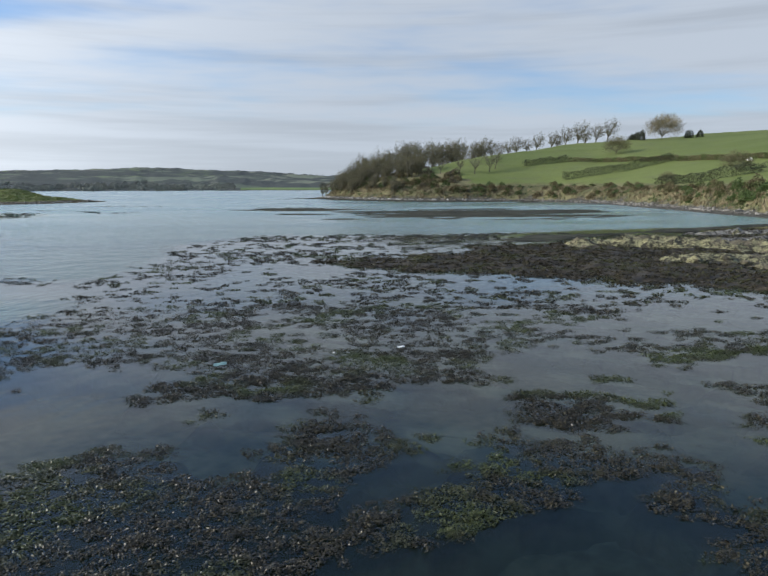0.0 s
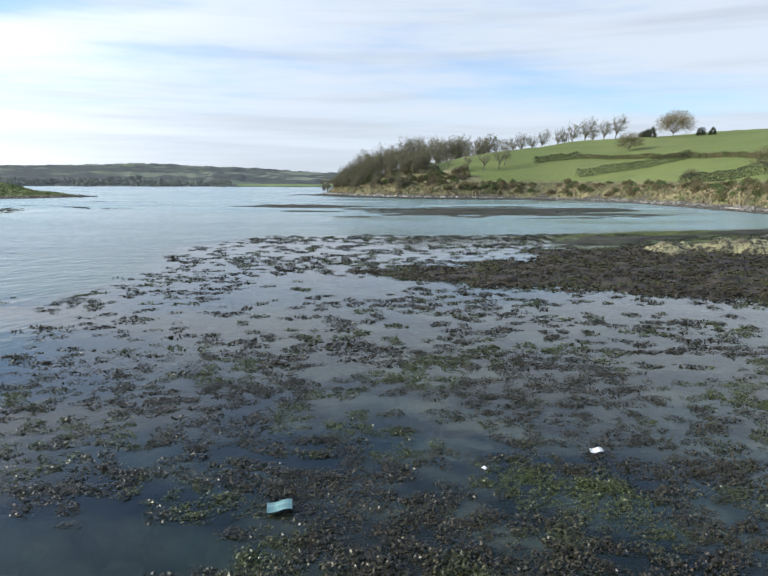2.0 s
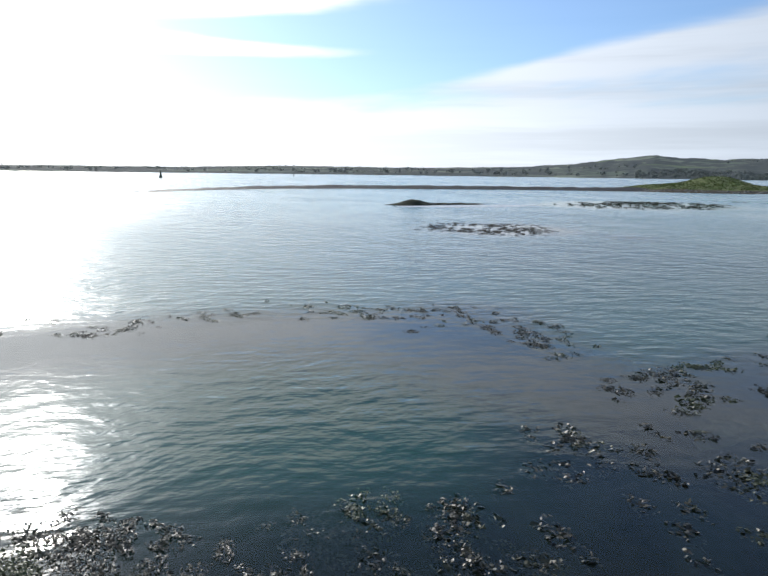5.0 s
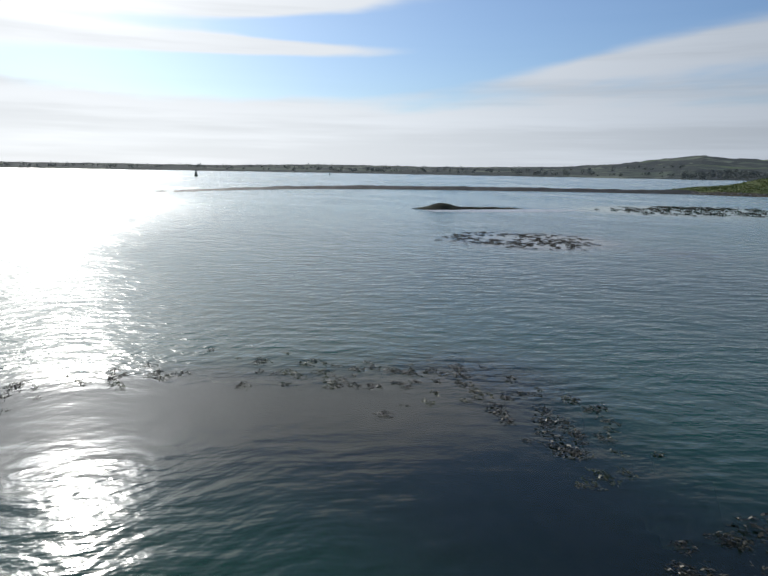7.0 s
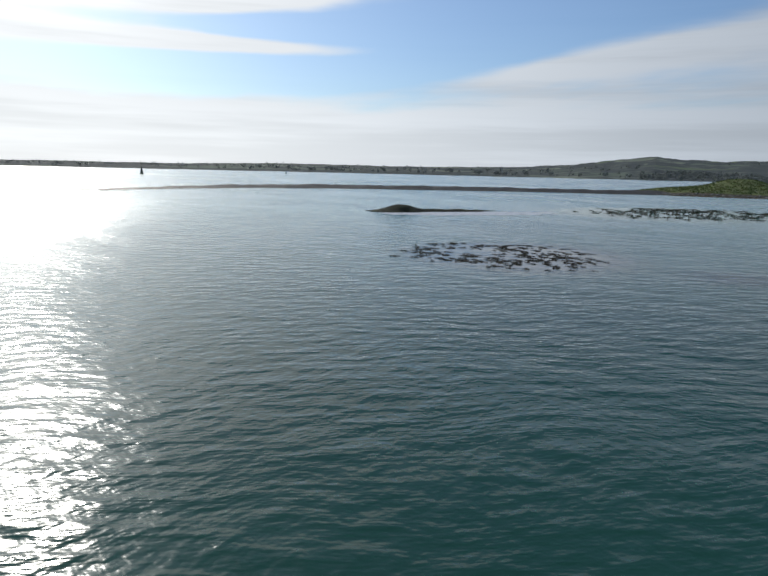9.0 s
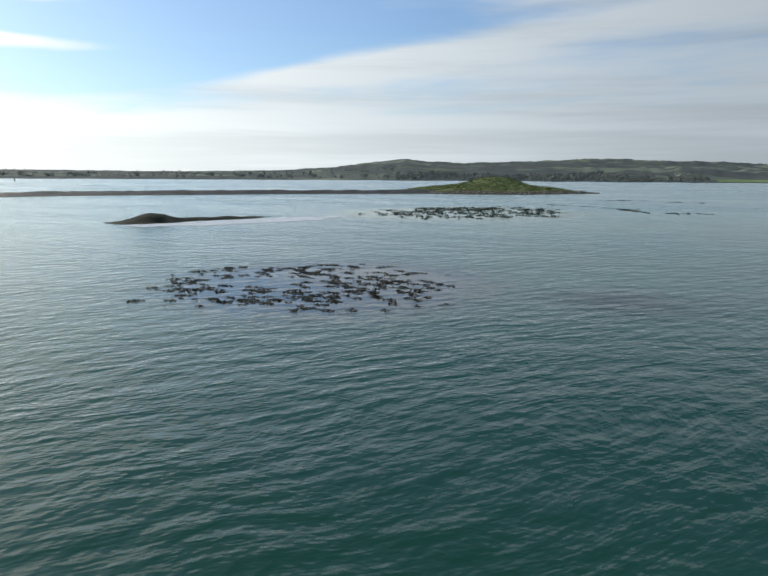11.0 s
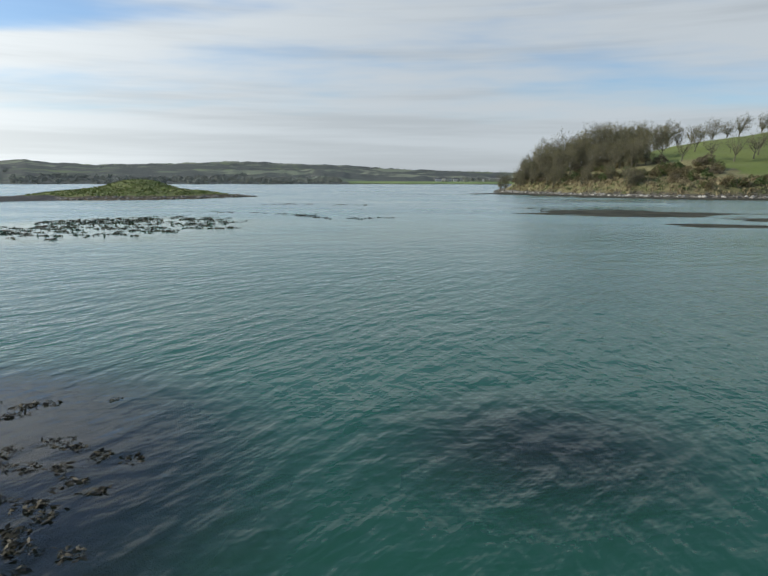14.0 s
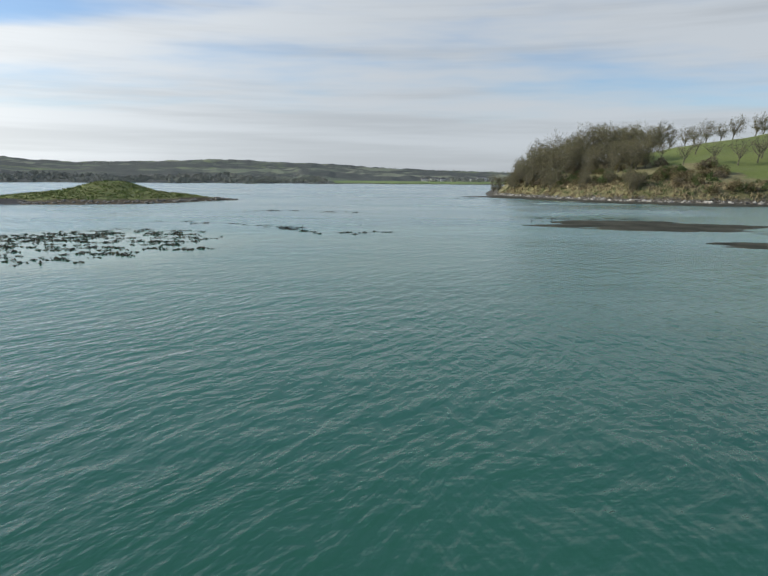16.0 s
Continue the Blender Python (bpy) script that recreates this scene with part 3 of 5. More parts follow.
# ---- wrack ----
def fronds(rng, n, radius, length, width, rise, drift=0.5):
    """n bent strips over a disc, as vertices (n, 6, 3); drift: how far they follow the current."""
    a, rr = rng.uniform(0, 2 * np.pi, n), radius * np.sqrt(rng.uniform(0, 1, n))
    lobes = 1 + 0.35 * np.sin(2 * a + rng.uniform(0, 6)) + 0.2 * np.sin(5 * a + rng.uniform(0, 6))
    cx, cy = rr * np.cos(a) * lobes * 1.15, rr * np.sin(a) * lobes * 0.9
    t = np.where(rng.uniform(0, 1, n) < drift, rng.normal(0.35, 0.6, n), rng.uniform(0, 2 * np.pi, n))
    L, w = length * rng.uniform(0.6, 1.4, n), width * rng.uniform(0.6, 1.4, n)
    dx, dy = np.cos(t), np.sin(t)
    cz = rise * rng.uniform(0.05, 1.0, n) * (1 - 0.6 * (rr / radius) ** 2)
    t1, t2 = rng.normal(0, 0.45, n), rng.normal(-0.2, 0.5, n)
    tw = rng.normal(0, 0.5, n)
    v = np.zeros((n, 6, 3))
    for k, (s, hz) in enumerate(((-0.5, 0 * t1), (0.0, t1 * 0.35), (0.5, t1 * 0.35 + t2 * 0.35))):
        ww = w * (0.7, 1.0, 0.45)[k]
        for j, side in enumerate((-0.5, 0.5)):
            v[:, 2 * k + j, 0] = cx + dx * L * s - dy * ww * side
            v[:, 2 * k + j, 1] = cy + dy * L * s + dx * ww * side
            v[:, 2 * k + j, 2] = np.maximum(cz + hz * L + tw * ww * side, -0.02)
    return v


STRIP = np.array([(0, 1, 3, 2), (2, 3, 5, 4)])


def strip_mesh(name, v):
    n = len(v)
    f = (STRIP[None] + (np.arange(n) * 6)[:, None, None]).reshape(-1, 4)
    return raw_mesh(name, v.reshape(-1, 3), f)


# denser mats, and open pools and channels between them: place and radius
MATS = [(-2.0, 15.7, 1.0), (1.4, 15.8, 0.8), (-3.2, 13.5, 0.8), (12, 16.9, 1.6), (-2.7, 21.3, 1.2), (10.2, 23.9, 2.0), (6.7, 11.7, 1.4), (7.0, 8.8, 1.3), (1.2, 9.0, 1.2), (-2.4, 8.6, 1.5),
        (-5.8, 17.3, 1.1), (-3.4, 22.6, 1.0), (-0.6, 18.4, 0.8), (2.7, 19.6, 1.0), (7.0, 26.0, 1.4), (1.5, 22.7, 1.0), (-3.4, 19.0, 1.1), (-2.3, 17.2, 1.0), (3.4, 17.9, 0.9), (-7.5, 24.2, 1.2),
        (-12.5, 20.2, 1.1), (-8.5, 20.6, 1.1), (-6.7, 23.2, 1.3), (-12.6, 17.4, 1.2), (8.5, 19.5, 1.6)]
RICH, POOR = [(-2.6, 17.6, 2.6), (-2.3, 20.2, 2.2), (-9.0, 19.8, 4.2), (-6.5, 22.5, 3.0), (-1.0, 14.3, 1.6), (3.0, 15.5, 2.0), (0.0, 6.8, 2.6), (5.0, 6.8, 2.2)], [(5.5, 10.5, 3.6), (-1.0, 10.5, 2.5)]
POOLS = [(-4.3, 10.6, 1.7), (-0.6, 12.1, 1.1), (3.6, 12.6, 1.4), (-4.6, 17.9, 0.75), (-3.7, 16.4, 0.85), (-4.6, 15.6, 0.8), (-7.9, 18.4, 0.9), (-6.1, 14.8, 1.0), (0.7, 19.9, 0.9), (1.3, 18.4, 0.9),
         (0.7, 14.9, 0.8), (-9.2, 22.5, 0.9), (-7.5, 21.5, 0.7), (-10.9, 18.3, 0.8), (9.0, 11.6, 1.3), (-1.5, 23.6, 0.9), (15, 22, 2.5)]


def thick(x, y):
    """How thickly the wrack grows: broad beds with channels, and tufts inside them."""
    u, v = x * 0.94 + y * 0.34, -x * 0.34 + y * 0.94
    t = 0.62 * fbm(u * 0.75, v, 0.27, 3.1, 3) + 0.38 * fbm(u * 0.8, v * 1.3, 0.95, 7.7, 3)
    for spots, s in ((MATS, 0.10), (POOLS, -0.13), (RICH, 0.13), (POOR, -0.09)):
        for cx, cy, r in spots:
            t = t + s * np.exp(-((x - cx) ** 2 + (y - cy) ** 2) / (r * r))
    t = t + 0.06 * ease(9.5 - y, 0, 2.5) * (y > 3)
    return t + 0.07 * np.exp(-(line_dist(x, y, [(-15, 15), (-11, 20), (-7, 24)]) / 3.0) ** 2)


def scatter(rng, x0, x1, y0, y1, step, lo, hi, most=1.0):
    gx_, gy_ = np.meshgrid(np.arange(x0, x1, step), np.arange(y0, y1, step))
    px = (gx_ + rng.uniform(-0.6, 0.6, gx_.shape) * step).ravel()
    py = (gy_ + rng.uniform(-0.6, 0.6, gy_.shape) * step).ravel()
    p = bed(px, py) * ease(thick(px, py), lo, hi) * most * ~(reef_z(px, py) > 0.1)
    k = rng.uniform(0, 1, px.shape) < p
    return np.stack([px[k], py[k]], -1)


def sunk(x, y):
    """How far a clump lies under the surface: only the crests of the beds break it."""
    return 0.004 + 0.014 * float(ease(value_noise(np.array([x]), np.array([y]), 0.9, 5.0)[0], 0.35, 0.75)) + (0.03 if x < -5 and y > 22 else 0.0)


rng = np.random.default_rng(11)
near_spots = np.concatenate([scatter(rng, -17, 22, 2, 17, 0.27, 0.50, 0.58, 0.85), scatter(rng, -17, 24, 16.5, 25, 0.33, 0.47, 0.58, 0.72)])
mid_spots = scatter(rng, -17, 45, 23, 68, 0.60, 0.34, 0.62, 0.72)
patch_spots = scatter(rng, -54, -36, 50, 67, 0.44, 0.28, 0.55, 0.8)
arc_spots = scatter(rng, -29, -12, 16, 36, 0.36, 0.38, 0.58)
far_spots = np.concatenate([scatter(rng, -82, -48, 90, 130, 0.85, 0.22, 0.66, 0.7), scatter(rng, -80, 0, 112, 170, 1.2, 0.30, 0.6), scatter(rng, -2, 50, 98, 138, 1.25, 0.25, 0.5),
                            scatter(rng, -30, -10, 230, 255, 1.5, 0.2, 0.5)])
one = (np.abs(near_spots[:, 0]) < 10) & (near_spots[:, 1] > 9.5) & (near_spots[:, 1] < 17)
single, near_rest = near_spots[one][:300], np.concatenate([near_spots[~one], near_spots[one][300:]])
clump_kinds = [strip_mesh("seaweed_clump", fronds(rng, 170, 0.23, 0.040, 0.020, 0.075)) for _ in range(8)]
for x, y in single:
    ob = put_mesh("seaweed_clump", clump_kinds[rng.integers(8)], M_weed, label="olive-brown wet seaweed clump floating on shallow water", category="seaweed", group="seaweed clumps in the shallows")
    s = rng.uniform(0.6, 1.35)
    ob.matrix_basis = pose(x, y, -sunk(x, y), 0, 0, rng.uniform(-50, 50)) @ Matrix.Diagonal((s, s, s, 1))


def weed_stuff(name, spots, n, radius, length, width, rise, mat, label, drowned=False):
    out = []
    for x, y in spots:
        s = rng.uniform(0.55, 1.4)
        v = fronds(rng, max(6, int(n * s * s)), radius * s, length, width, rise * rng.uniform(0.5, 1.3))
        v[:, :, 0] += x
        v[:, :, 1] += y
        v[:, :, 2] -= sunk(x, y) * min(1.0, 14.0 / max(y - 8.0, 14.0)) if drowned else 0.012
        out.append(v)
    put_mesh(name, strip_mesh(name, np.concatenate(out)), mat, label=label, category="seaweed", kind="stuff")


weed_stuff("seaweed_bed", near_rest, 100, 0.20, 0.042, 0.020, 0.072, M_weed, "olive-brown wet seaweed lying in shallow water", True)
weed_stuff("seaweed_tufts", mid_spots, 60, 0.27, 0.09, 0.036, 0.075, M_weed, "dark seaweed tufts breaking the calm water", True)
weed_stuff("seaweed_patch", patch_spots, 60, 0.22, 0.085, 0.030, 0.045, M_weed_far, "dark seaweed patch breaking the rippled water")
weed_stuff("seaweed_line", arc_spots, 80, 0.20, 0.055, 0.020, 0.055, M_weed, "thin line of wet seaweed along the calm pool")
weed_stuff("distant_seaweed", far_spots, 22, 0.42, 0.26, 0.09, 0.045, M_weed_far, "dark distant seaweed rafts on the water")

# wrack hanging over the reef
gx_, gy_ = np.meshgrid(np.arange(-3, 66, 0.55), np.arange(21, 72, 0.55))
px, py = (gx_ + rng.uniform(-0.3, 0.3, gx_.shape)).ravel(), (gy_ + rng.uniform(-0.3, 0.3, gy_.shape)).ravel()
high = reef_z(px, py)
ridge_d = np.min([line_dist(px, py, l) / w for l, w, _ in RIDGES], axis=0)
ok = (high > -0.06) & (ridge_d > 1.0) & (rng.uniform(0, 1, px.shape) < 0.8)
out = []
for x, y, z in zip(px[ok], py[ok], high[ok]):
    v = fronds(rng, 26, 0.42, 0.17, 0.055, 0.11)
    v += np.array([x, y, max(z, 0.0)])
    out.append(v)
put_mesh("reef_wrack", strip_mesh("reef_wrack", np.concatenate(out)), by_piece("reef_weed", (0.018, 0.016, 0.008), (0.088, 0.072, 0.032), 0.6, (0.066, 0.068, 0.022), spec=0.3),
         label="brown wrack draped over the reef", category="seaweed", kind="stuff")

# flats of mud and weed that dry at low water
def flat_of_weed(x0, x1, y0, y1, mask_of, cut, torn=1.0):
    ax, ay = np.meshgrid(np.arange(x0, x1, 0.8), np.arange(y0, y1, 0.8))
    m = mask_of(ax, ay) + (fbm(ax * 0.6 / torn, ay, 0.16, 5) - 0.5) * 1.1 * torn + (fbm(ax * 0.6 / torn, ay, 0.6, 8) - 0.5) * 0.5 * torn
    put_mesh("mud_flat", grid_mesh("mud_flat", ax, ay, np.minimum(0.015 + 0.22 * (m - cut), 0.12), m > cut - 0.1), M_flat, label="brown flat of mud and weed awash at low tide", category="mud flat", kind="structure")


M_flat = mottled("weedy_mud", (0.032, 0.034, 0.026), (0.09, 0.088, 0.064), 0.35, 0.95, 0.03, 9.0, spec=0.08)
flat_of_weed(-30, 12, 122, 154, lambda x, y: 1.1 - np.hypot((x + 10) / 13, (y - 138) / 9.0), 0.30, 1.25)
flat_of_weed(-22, 4, 108, 122, lambda x, y: 1.0 - np.hypot((x + 7) / 9, (y - 114) / 4.5), 0.30, 1.25)
flat_of_weed(-4, 66, 88, 150, lambda x, y: 1.1 - np.hypot((x - 26) / 28, (y - 118) / 20), 0.35, 1.6)
flat_of_weed(14, 72, 54, 100, lambda x, y: 1.0 - line_dist(x, y, [(18, 58), (36, 68), (66, 84)]) / 6.0, 0.78)
flat_of_weed(-30, 60, 185, 262, lambda x, y: 1.0 + inland(x, y) / 13.0, 0.45)

# wrack under the surface: sparse at the rims of its beds, thick within
M_drowned, N = material("drowned_bed")
P = ground_vec(N)
mud = N.mix(N.ramp(N.noise(P, 0.35, 4), 0.35, 0.65), (0.15, 0.15, 0.10), (0.30, 0.285, 0.18))
wrack = N.mix(N.noise(P, 4.0, 4), (0.008, 0.010, 0.006), (0.04, 0.038, 0.016))
share = N.math("ADD", N.add("ShaderNodeAttribute", attribute_name="dense").outputs["Fac"], N.math("MULTIPLY", N.math("SUBTRACT", N.noise(P, 2.2, 4), 0.5), 0.5))
finish(N, N.mix(N.ramp(share, 0.1, 0.75), mud, wrack), 0.8, N.noise(P, 6.0, 3), 0.03, spec=0.2)
ux, uy = np.meshgrid(np.arange(-29, 36, 0.22), np.arange(-2, 50, 0.22))
pool = inside(ux + ripple(ux, uy, 0.6, 2), uy + ripple(ux, uy, 0.5, 3), POOL)
pool = np.maximum(pool, 1.15 * (np.hypot((ux + 20.3) / 3.0, (uy - 33.6) / 2.0) < 1.05))
uw = np.maximum(thick(ux, uy) * bed(ux, uy), thick(ux, uy) * 1.2 * pool)
uw = uw + 0.16 * (1 - ease(np.hypot((ux + 9.5) / 8, (uy - 22.5) / 8), 0.5, 1.2)) + 0.16 * (1 - ease(line_dist(ux, uy, ARC), 4.0, 7.0))
uw = uw + 0.13 * (1 - ease(np.hypot((ux + 15) / 9, (uy - 15) / 7), 0.5, 1.2))
uw = uw + (fbm(ux, uy, 1.3, 9) - 0.5) * 0.10
uz = -1.15 + 0.60 * ease(uw, 0.440, 0.470) + 0.55 * ease(uw, 0.46, 0.57) + (fbm(ux, uy, 2.5, 2) - 0.5) * 0.2
uz = np.minimum(uz, -0.10 - 0.06 * fbm(ux, uy, 3.0, 6))
put_mesh("drowned_seaweed", grid_mesh("drowned_seaweed", ux, uy, uz, uw > 0.44, (("dense", ease(uw, 0.455, 0.565)),)), M_drowned, label="dark seaweed under the shallow water", category="seaweed", kind="stuff")
ux, uy = np.meshgrid(np.arange(-54, -29, 0.3), np.arange(49, 70, 0.3))
blob = np.maximum(1 - np.hypot((ux + 44.4) / 6.8, (uy - 58.8) / 6.8), 1.0 - np.hypot((ux + 33.7) / 2.3, (uy - 62.1) / 1.5))
uw = blob + (fbm(ux, uy, 0.6, 4) - 0.5) * 0.7
uz = np.minimum(-0.7 + 0.9 * ease(uw, 0.0, 0.7), -0.07 - 0.08 * fbm(ux, uy, 3.0, 6))
put_mesh("drowned_seaweed", grid_mesh("drowned_seaweed", ux, uy, uz, uw > 0.02), M_weed_deep, label="dark seaweed under the shallow water", category="seaweed", kind="stuff")

# ---- trees and scrub ----
def tube(points, radii, sides=4):
    """A tapered tube along points, as vertices and faces."""
    V, F = [], []
    for k, (p, r) in enumerate(zip(points, radii)):
        d = (points[min(k + 1, len(points) - 1)] - points[max(k - 1, 0)])
        d = d / (np.linalg.norm(d) + 1e-9)
        a = np.cross(d, (0.3, 0.9, 0.2))
        a /= np.linalg.norm(a) + 1e-9
        b = np.cross(d, a)
        for j in range(sides):
            t = 2 * np.pi * j / sides
            V.append(p + r * (a * np.cos(t) + b * np.sin(t)))
        if k:
            o = (k - 1) * sides
            F += [(o + j, o + (j + 1) % sides, o + sides + (j + 1) % sides, o + sides + j) for j in range(sides)]
    return V, F


def bare_tree(seed, height, lean=0.1, breadth=0.36, twigs=2000, limbs=8, stem=0.34, deep=0.36):
    """A leafless wind-bent tree: trunk, forked limbs and branches that fill a rounded crown as one mesh, the fine twigs as another."""
    g = np.random.default_rng(seed)
    V, F, tips = [], [], []
    mid, reach = np.array([lean, 0, 0.98 - deep]) * height, np.array([breadth, breadth, deep]) * height

    def branch(a, b, r, n, sides, sway):
        """A bent, tapering branch from a to b that leaves a upwards; gives its points."""
        c = a * 0.55 + b * 0.45 + np.array([-lean * 0.25 * height, 0, -0.04 * height]) * sway + g.normal(0, 0.025 * height, 3) * sway
        u = np.linspace(0, 1, n + 1)[:, None]
        pts = a * (1 - u) ** 2 + 2 * c * u * (1 - u) + b * u * u
        v, f = tube(list(pts), [r * (1 - 0.72 * k / n) for k in range(n + 1)], sides)
        o = len(V)
        V.extend(v), F.extend([tuple(i + o for i in q) for q in f])
        return pts

    def on_crown(d, depth):
        d = d / np.linalg.norm(d)
        return mid + d * reach * depth * (1 + 0.10 * math.sin(5 * d[0] + seed) + 0.08 * math.sin(6 * d[1] + 2 * seed))

    top = np.array([lean * 0.45, g.normal(0, 0.03), stem]) * height
    trunk = branch(np.zeros(3), top, 0.030 * height, 5, 6, 0.6)
    for j in range(limbs):
        a = 2 * np.pi * (j + g.uniform(-0.35, 0.35)) / limbs
        d = np.array([np.cos(a), np.sin(a), g.uniform(-0.15, 1.1)])
        limb = branch(trunk[int(g.integers(3, 6))], on_crown(d, g.uniform(0.62, 0.85)), 0.0135 * height, 6, 4, 1.0)
        for i in range(2, 7):
            for _ in range(2):
                out = (limb[i] - mid) / reach + g.normal(0, 0.55, 3) + np.array([0.15, 0, 0.2])
                sub = branch(limb[i], on_crown(out, g.uniform(0.8, 1.0)), 0.0055 * height, 4, 3, 0.5)
                tips.extend(sub[1:])
    tips = np.array(tips)
    base = tips[g.integers(0, len(tips), twigs)] + g.normal(0, 0.02 * height, (twigs, 3))
    way_ = (base - mid) / reach * 0.8 + g.normal(0, 0.5, (twigs, 3)) + np.array([lean * 2, 0, 0.25])
    way_ /= np.linalg.norm(way_, axis=1)[:, None]
    L = height * g.uniform(0.03, 0.075, twigs)[:, None]
    sag = g.normal(0, 0.15, (twigs, 3)) * L
    wide = np.cross(way_, g.normal(0, 1, (twigs, 3)))
    wide *= 0.022 / (np.linalg.norm(wide, axis=1)[:, None] + 1e-9)
    T = np.stack([base - wide, base + wide, base + way_ * L * 0.5 + sag - wide * 0.8, base + way_ * L * 0.5 + sag + wide * 0.8,
                  base + way_ * L - wide * 0.3, base + way_ * L + wide * 0.3], 1)
    return raw_mesh("trunk", np.array(V), F, True), strip_mesh("crown", T)


def tree_thing(meshes, x, y, s, turn, label, group, z=None, bark=None, twig=None):
    t = new("tree")
    tagged(t, label, "tree", group)
    t.matrix_basis = pose(x, y, (ground(x, y) if z is None else z) - 0.15, 0, 0, turn) @ Matrix.Diagonal((s, s, s, 1))
    put_mesh("trunk", meshes[0], bark or M_bark, t)
    put_mesh("crown", meshes[1], twig or M_twig, t)
    return t


shore_len = np.concatenate([[0], np.cumsum(np.hypot(*np.diff(SHORE[4:16], axis=0).T))])


def along(f, d):
    """A point a share f along the visible shore and d metres inland."""
    s = f * shore_len[-1]
    x, y = np.interp(s, shore_len, SHORE[4:16, 0]), np.interp(s, shore_len, SHORE[4:16, 1])
    x2, y2 = np.interp(s + 1, shore_len, SHORE[4:16, 0]), np.interp(s + 1, shore_len, SHORE[4:16, 1])
    n = math.hypot(x2 - x, y2 - y) or 1.0
    return x - (y2 - y) / n * d, y + (x2 - x) / n * d


g = random.Random(5)
WOOD = [bare_tree(20 + k, 12.0, 0.10 + 0.02 * (k % 3), 0.33, 1750, 8, 0.26, 0.40) for k in range(6)]
GNARLED = [bare_tree(60 + k, 12.5, 0.06 + 0.05 * k, 0.42, 420, 6, 0.30, 0.36) for k in range(3)]
ROW = [bare_tree(40 + k, 12.5, 0.05 + 0.02 * k, 0.38, 1700, 8, 0.34, 0.35) for k in range(5)]
# the headland wood: low at the point, higher behind
line = [(-10, 271, 6.0), (-6, 279, 9.5), (2, 288, 12.5), (10, 297, 14.5), (17, 306, 15.5), (28, 322, 15.0), (40, 340, 16.0), (52, 356, 15.0), (66, 372, 15.0), (80, 386, 15.0)]
for (ax, ay, ah), (bx, by, bh) in zip(line, line[1:]):
    for k in range(5):
        f = (k + g.random()) / 5
        off = g.uniform(-3, 12)
        x, y = ax + (bx - ax) * f + off * 0.75, ay + (by - ay) * f - off * 0.65
        tree_thing(WOOD[g.randrange(6)], x, y, (ah + (bh - ah) * f) / 12.0 * g.uniform(0.7, 1.1), g.uniform(-25, 25), "bare grey-brown wind-bent tree of the headland wood", "trees of the headland wood")
for k in range(40):       # the seaward edge of the wood, above the bank
    f = g.random()
    x, y = -6 + 34 * f + g.uniform(-3, 5), 268 - 26 * f + g.uniform(0, 26)
    if inland(np.array([x]), np.array([y]))[0] > 7:
        tree_thing(WOOD[g.randrange(6)], x, y, g.uniform(0.55, 0.85) * (0.55 + 0.45 * min(1, f * 3)), g.uniform(-25, 25), "bare grey-brown wind-bent tree of the headland wood", "trees of the headland wood")
for k in range(34):       # scrubby growth down the face of the bank
    x, y = along(0.27 * g.random() ** 1.3, g.uniform(5.5, 12.0))
    tree_thing(WOOD[g.randrange(6)], x, y, g.uniform(0.30, 0.55), g.uniform(-25, 25), "low bare scrub tree on the bank of the headland", "trees of the headland wood")
# the row along the crest
for a, r, s in [(15.0, 375, 1.0), (15.9, 374, 0.85), (16.7, 376, 1.0), (18.0, 372, 0.95), (18.5, 374, 0.75), (19.2, 370, 1.05), (20.2, 368, 1.2), (20.8, 365, 0.8), (21.7, 362, 0.95), (22.6, 360, 1.1), (13.6, 372, 0.85), (14.3, 378, 0.9)]:
    x, y = r * math.sin(radians(a)), 2.7 + r * math.cos(radians(a))
    tree_thing(ROW[g.randrange(5)], x, y, s, g.uniform(-20, 20), "bare wind-bent tree standing in a row on the crest", "tree row on the crest")
# single trees on the slope
for x, y, s in [(36, 239, 0.62), (43, 237, 0.55), (48, 234, 0.66), (54, 236, 0.7), (57, 240, 0.62), (45, 253, 0.6), (31, 258, 0.8), (28, 255, 0.75), (80, 386, 1.2), (73, 381, 1.05), (34, 250, 0.7)]:
    tree_thing(GNARLED[g.randrange(3)], x, y, s, g.uniform(-30, 30), "bare gnarled tree standing on the rough slope", "trees on the slope")


